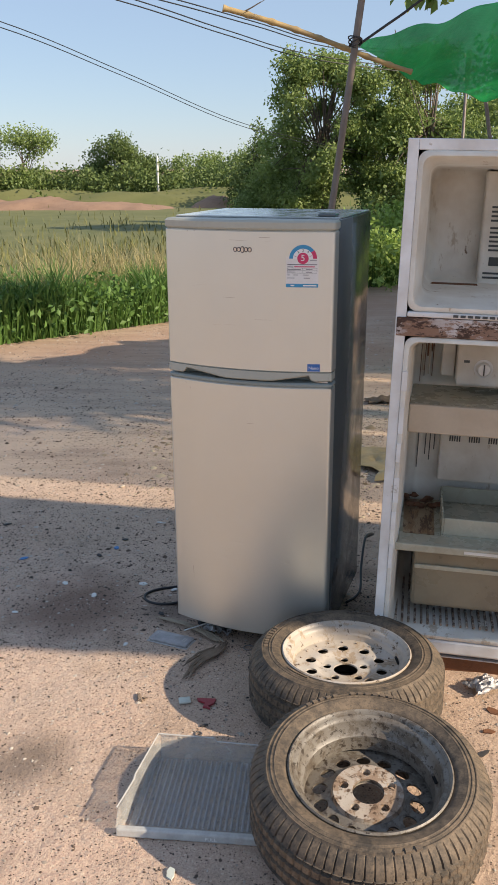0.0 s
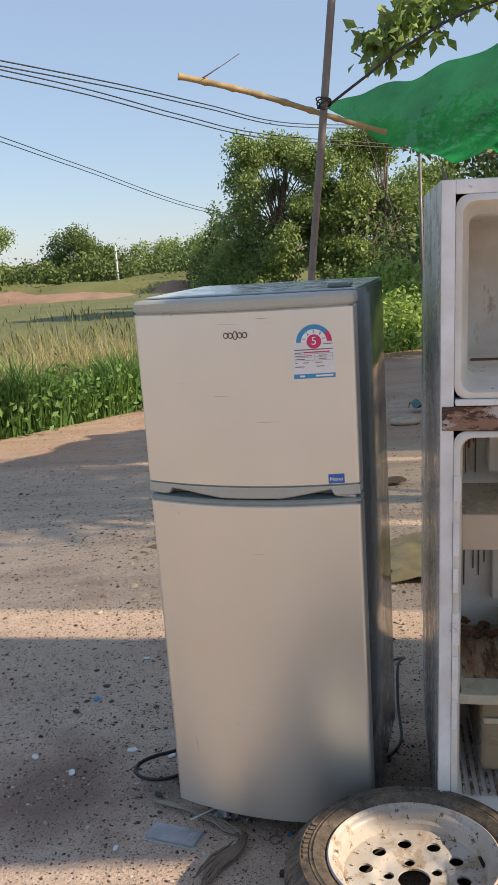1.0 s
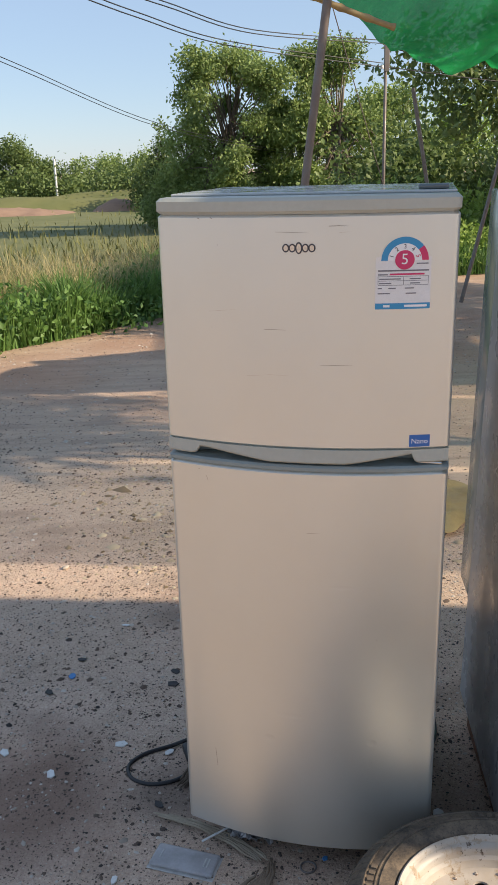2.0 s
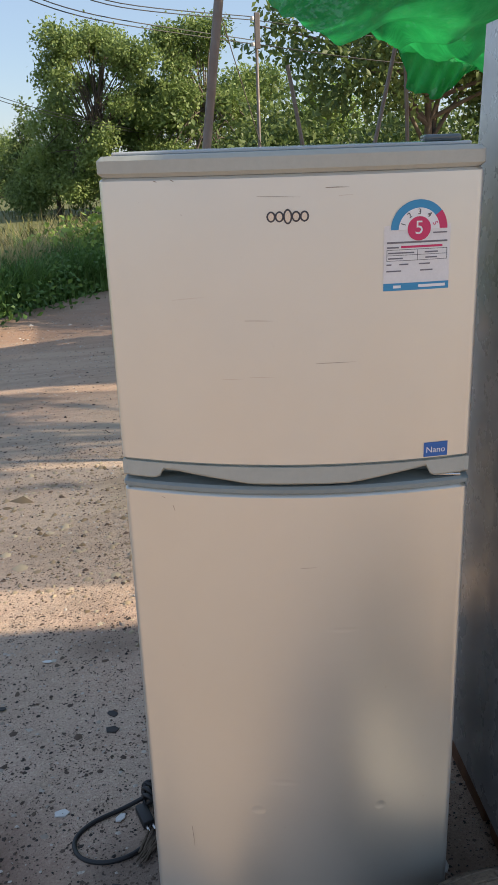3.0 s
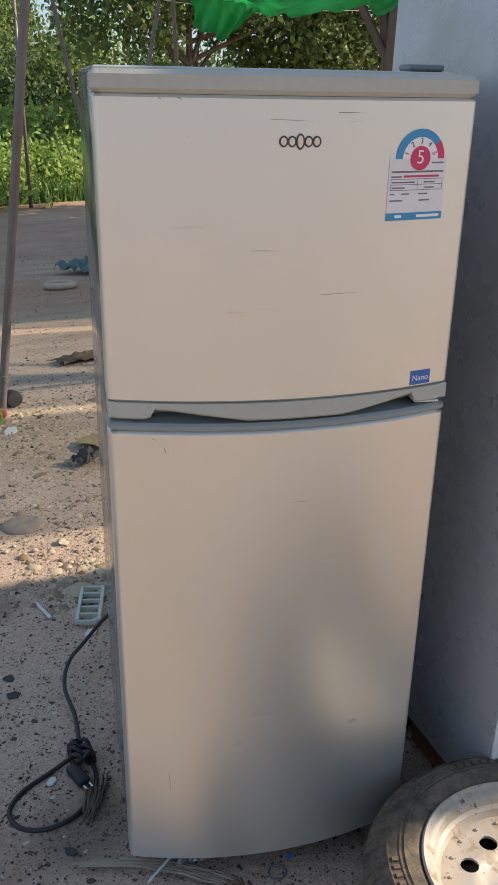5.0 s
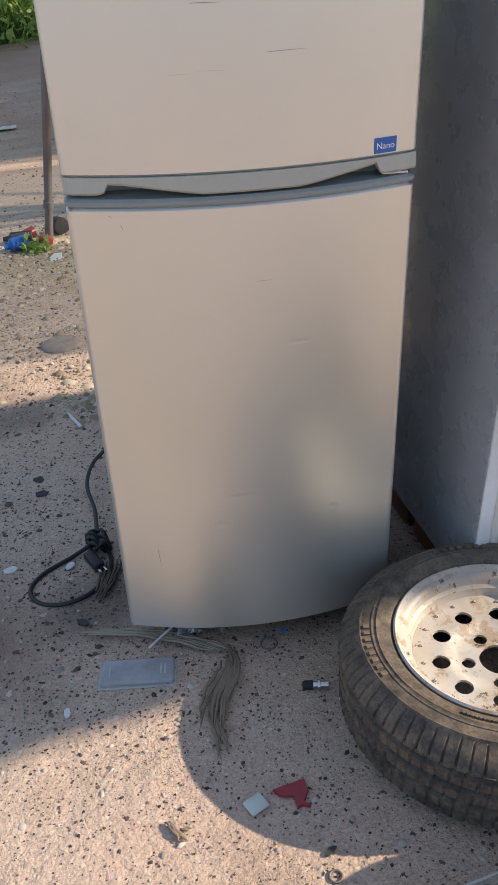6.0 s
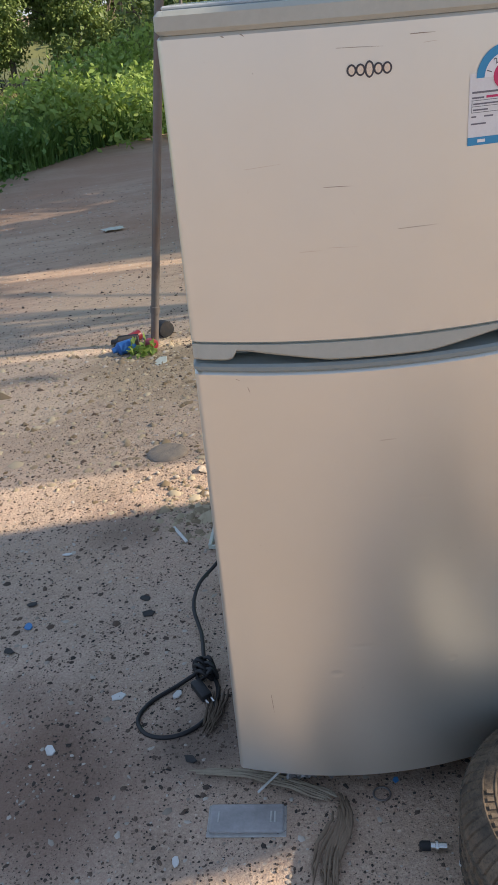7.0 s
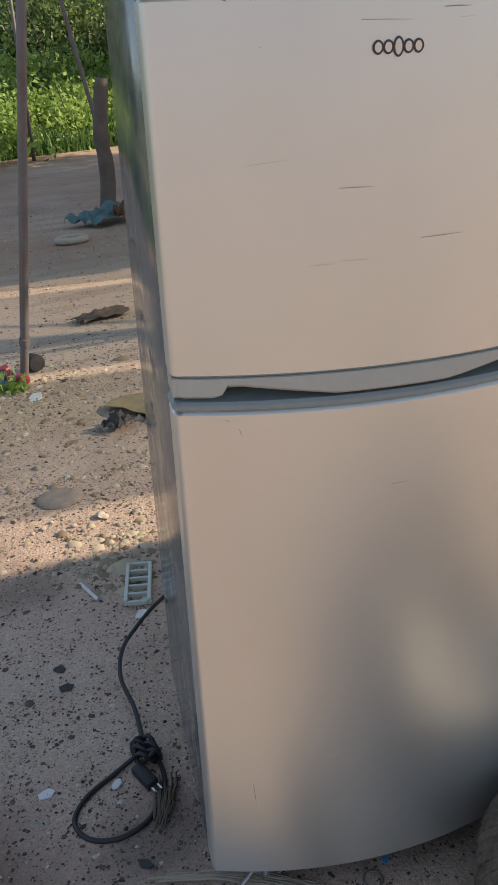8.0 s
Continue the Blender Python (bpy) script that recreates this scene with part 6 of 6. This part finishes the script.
# litter round the pole's foot
for i, (x, y, r, L, mt, lab, turn) in enumerate([(0.14, 6.02, 0.03, 0.15, M_darkbit, "dark brown glass bottle lying down", 70), (0.37, 6.08, 0.045, 0.09, M_darkbit, "dark dented can by the pole", 20), (0.10, 5.87, 0.035, 0.12, M_navy, "blue crumpled drink can", 100), (0.245, 5.86, 0.03, 0.06, M_redp, "small red cup by the pole", 30), (0.19, 6.06, 0.028, 0.1, M_redp, "red and brown bottle by the pole", 120)]):
    bm = bmesh.new()
    tube(bm, [(0, -L / 2, 0), (0, -L * 0.48, 0), (0, L * 0.2, 0), (0, L * 0.32, 0), (0, L * 0.5, 0)], [r * 0.8, r, r, r * 0.45, r * 0.4], 14)
    for v in bm.verts:
        v.co += v.co.normalized() * 0.006 * noise.noise(v.co * 25 + Vector((i, 0, 0)))
    b = part("bottle", bm, mt, smooth=40)
    b.matrix_world = on_ground(x, y, r * 0.95, turn)
    tagged(b, lab, "bottle", "litter round the pole")
v, f = leaf_cloud([(0.12 + 0.02 * k, 5.68, ground_z(0, 5.68) + 0.03) for k in range(5)], np.random.default_rng(4), 14, 0.025, 0.05)
tagged(tri_mesh("weed", v, f, M_leaf_pale), "small green weed by the pole", "plant")


def crumpled(name, x, y, w, d, h, material, label, category, seed, turn=0):
    bm = bmesh.new()
    bmesh.ops.create_grid(bm, x_segments=22, y_segments=18, size=0.5)
    for v in bm.verts:
        u = Vector((v.co.x, v.co.y, seed))
        edge = 1 - max(abs(v.co.x), abs(v.co.y)) * 1.6
        v.co = Vector((v.co.x * w * (1 + 0.3 * noise.noise(u * 3)), v.co.y * d * (1 + 0.3 * noise.noise(u * 3 + Vector((9, 0, 0)))), 0.008 + h * max(0, edge + 0.4) * (0.6 + 0.9 * abs(noise.noise(u * 4))) + 0.25 * h * noise.noise(u * 11)))
    ext = bmesh.ops.extrude_face_region(bm, geom=bm.faces[:])
    for v in ext["geom"]:
        if isinstance(v, bmesh.types.BMVert):
            v.co.z -= 0.003
    ob = part(name, bm, material, smooth=50)
    ob.matrix_world = on_ground(x, y, 0.004, turn)
    return tagged(ob, label, category)


crumpled("bent_sheet", 0.735, 2.34, 0.10, 0.075, 0.03, M_foil, "bent piece of metal sheet beside the tyre", "metal sheet", 21, 30)
crumpled("crumpled_sheet", 0.90, 4.95, 0.62, 0.7, 0.06, M_yellow, "crumpled yellowed plastic sheet on the yard", "plastic sheet", 3, 20)
crumpled("dark_bag", 1.05, 6.9, 0.34, 0.16, 0.035, M_wood_dark, "dark crumpled scrap of sacking on the ground", "plastic bag", 5, 10)
crumpled("dark_bag", 0.42, 4.98, 0.12, 0.1, 0.05, M_darkbit, "small dark crumpled bag", "plastic bag", 8, 40)
crumpled("teal_cloth", 2.75, 11.4, 0.7, 0.4, 0.16, M_teal, "teal cloth heap beside the tree post", "cloth", 6, 30)
crumpled("dark_bag", 2.95, 11.1, 0.3, 0.3, 0.2, M_rustdeep, "dark brown bag beside the tree post", "plastic bag", 9, 0)
bm = bmesh.new()
tube(bm, [(0.13 * math.cos(a), 0.1 * math.sin(a), 0.035) for a in np.linspace(0, math.tau, 25)[:-1]], 0.03, 8, closed=True)
rg = part("pale_ring", bm, M_stone, smooth=True)
rg.matrix_world = on_ground(1.95, 10.25)
tagged(rg, "pale plastic ring lying on the road", "ring")
crumpled("pale_scrap", 0.85, 10.3, 0.2, 0.12, 0.02, M_mint, "pale blue scrap on the road", "plastic scrap", 12, 0)


# ---- grit, uncountable ----
def grit(name, n, region, size, material, label, seed):
    rng = np.random.default_rng(seed)
    x, y = region(rng, n)
    s = size * rng.lognormal(0, 0.45, n)
    base = [(math.cos(math.tau * k / 5), math.sin(math.tau * k / 5), 0) for k in range(5)] + [(0.1, 0.05, 0.75)]
    a = rng.uniform(0, math.tau, n)
    ca, sa = np.cos(a), np.sin(a)
    asp = rng.uniform(0.45, 1.0, n)
    zz = np.array([ground_z(p, q) + math.exp(-((p / 5) ** 2) - ((q - 3) / 6) ** 2) * (0.010 * noise.noise((p * 1.3, q * 1.3, 0)) + 0.004 * noise.noise((p * 6, q * 6, 3))) for p, q in zip(x, y)])
    v = np.zeros((n, 6, 3))
    for k, (bx, by, bz) in enumerate(base):
        jx, jy = bx * rng.uniform(0.55, 1.15, n), by * rng.uniform(0.55, 1.15, n) * asp
        v[:, k, 0] = x + s * (jx * ca - jy * sa)
        v[:, k, 1] = y + s * (jx * sa + jy * ca)
        v[:, k, 2] = zz + s * bz * rng.uniform(0.3, 1.0, n) + 0.0005
    i = np.arange(n)[:, None] * 6
    f = np.concatenate([np.concatenate([i + p, i + q, i + r_], 1) for p, q, r_ in ((0, 1, 5), (1, 2, 5), (2, 3, 5), (3, 4, 5), (4, 0, 5))])
    tagged(tri_mesh(name, v.reshape(-1, 3), f, material), label, "grit", kind="stuff")


def grit_material(name, a, b):
    m = mat(name, a, 0.9)
    k = Nodes(m)
    isl = k.n("ShaderNodeNewGeometry").outputs["Random Per Island"]
    k.color(k.mix(k.ramp(isl, [(0.0, 0.0), (1.0, 1.0)]), a, b))
    return m


M_grit_d = grit_material("dark_grit", (0.035, 0.03, 0.027), (0.16, 0.11, 0.08))
M_grit_p = grit_material("pale_grit", (0.30, 0.25, 0.20), (0.56, 0.50, 0.43))


def near_yard(rng, n):
    return rng.uniform(-1.3, 1.2, n), 1.3 + 5.0 * rng.uniform(0, 1, n) ** 1.4


def clumped(rng, n):
    c = rng.uniform((-1.2, 1.5), (1.0, 6.5), (60, 2))
    w = c[rng.integers(60, size=n)] + rng.normal(0, 0.16, (n, 2))
    return w[:, 0], w[:, 1]


def far_yard(rng, n):
    return rng.uniform(-4, 4, n), rng.uniform(4.5, 16, n)


grit("dark_grit", 26000, near_yard, 0.0019, M_grit_d, "scattered dark grit and char on the concrete", 1)
grit("dark_grit", 20000, clumped, 0.0023, M_grit_d, "patches of dark grit and bark crumbs", 2)
grit("pale_grit", 8000, near_yard, 0.0022, M_grit_p, "pale sand grains and chips", 3)
grit("pale_grit", 4500, clumped, 0.0042, M_grit_p, "pale gravel chips", 4)
def mid_yard(rng, n):
    c = rng.uniform((-2.6, 2.9), (1.6, 8.0), (90, 2))
    w = c[rng.integers(90, size=n)] + rng.normal(0, 0.26, (n, 2))
    return w[:, 0], w[:, 1]


grit("dark_crumbs", 7000, mid_yard, 0.0052, M_grit_d, "dark crumbs of bark and char on the yard", 11)
grit("pale_chips", 3600, mid_yard, 0.0050, M_grit_p, "pale stone and shell chips on the yard", 12)
grit("dark_grit", 14000, lambda rng, n: (rng.uniform(-1.6, 0.6, n), rng.uniform(2.6, 4.6, n)), 0.0026, M_grit_d, "fine dark grit on the shaded yard", 13)
grit("road_gravel", 15000, far_yard, 0.0065, M_grit_p, "loose gravel on the dirt road", 5)
grit("road_gravel", 14000, far_yard, 0.0055, M_grit_d, "dark crumbs on the dirt road", 6)


def straw(rng, n):
    c = rng.uniform((-0.6, 4.3), (0.9, 6.0), (26, 2))
    w = c[rng.integers(26, size=n)] + rng.normal(0, 0.2, (n, 2))
    return w[:, 0], w[:, 1]


M_straw = grit_material("straw_litter", (0.16, 0.11, 0.06), (0.55, 0.46, 0.32))
grit("straw_litter", 1500, straw, 0.011, M_straw, "straw, bark and chips littering the dirt", 7)
grit("straw_litter", 260, lambda rng, n: (rng.normal(0.0, 0.08, n), rng.normal(3.95, 0.1, n)), 0.012, M_straw, "heap of small chips and bark", 8)

# ---- overhanging branch ----
def branch(pts, r, seed, n, leaf):
    t = thing("overhanging_branch", pose(0, 0, 0), "leafy green branch hanging over the canopy", "branch")
    bm = bmesh.new()
    c = curve_pts(pts, 6)
    tube(bm, c, list(np.linspace(r, r * 0.25, len(c))), 6)
    part("twig", bm, M_bark, t, smooth=True)
    rng = np.random.default_rng(seed)
    cs = np.array([tuple(c[int(len(c) * (0.25 + 0.75 * rng.uniform()) - 0.01)]) for _ in range(n)]) + rng.normal(0, 0.10, (n, 3)) * (1.2, 1.2, 0.8)
    tri_mesh("leaf_spray", *leaf_cloud(cs, rng, 8, 0.05, leaf), M_leaf, t)["kind"] = "stuff"


branch([(3.4, 8.4, 3.5), (2.6, 8.1, 3.42), (1.9, 8.0, 3.35), (1.5, 8.0, 3.2), (1.38, 8.0, 3.0)], 0.02, 1, 75, 0.13)
branch([(3.4, 8.4, 3.6), (2.5, 8.3, 3.6), (2.0, 8.2, 3.5)], 0.02, 2, 40, 0.13)
branch([(3.2, 5.2, 2.55), (2.65, 5.05, 2.3), (2.28, 5.0, 2.14)], 0.010, 3, 16, 0.075)
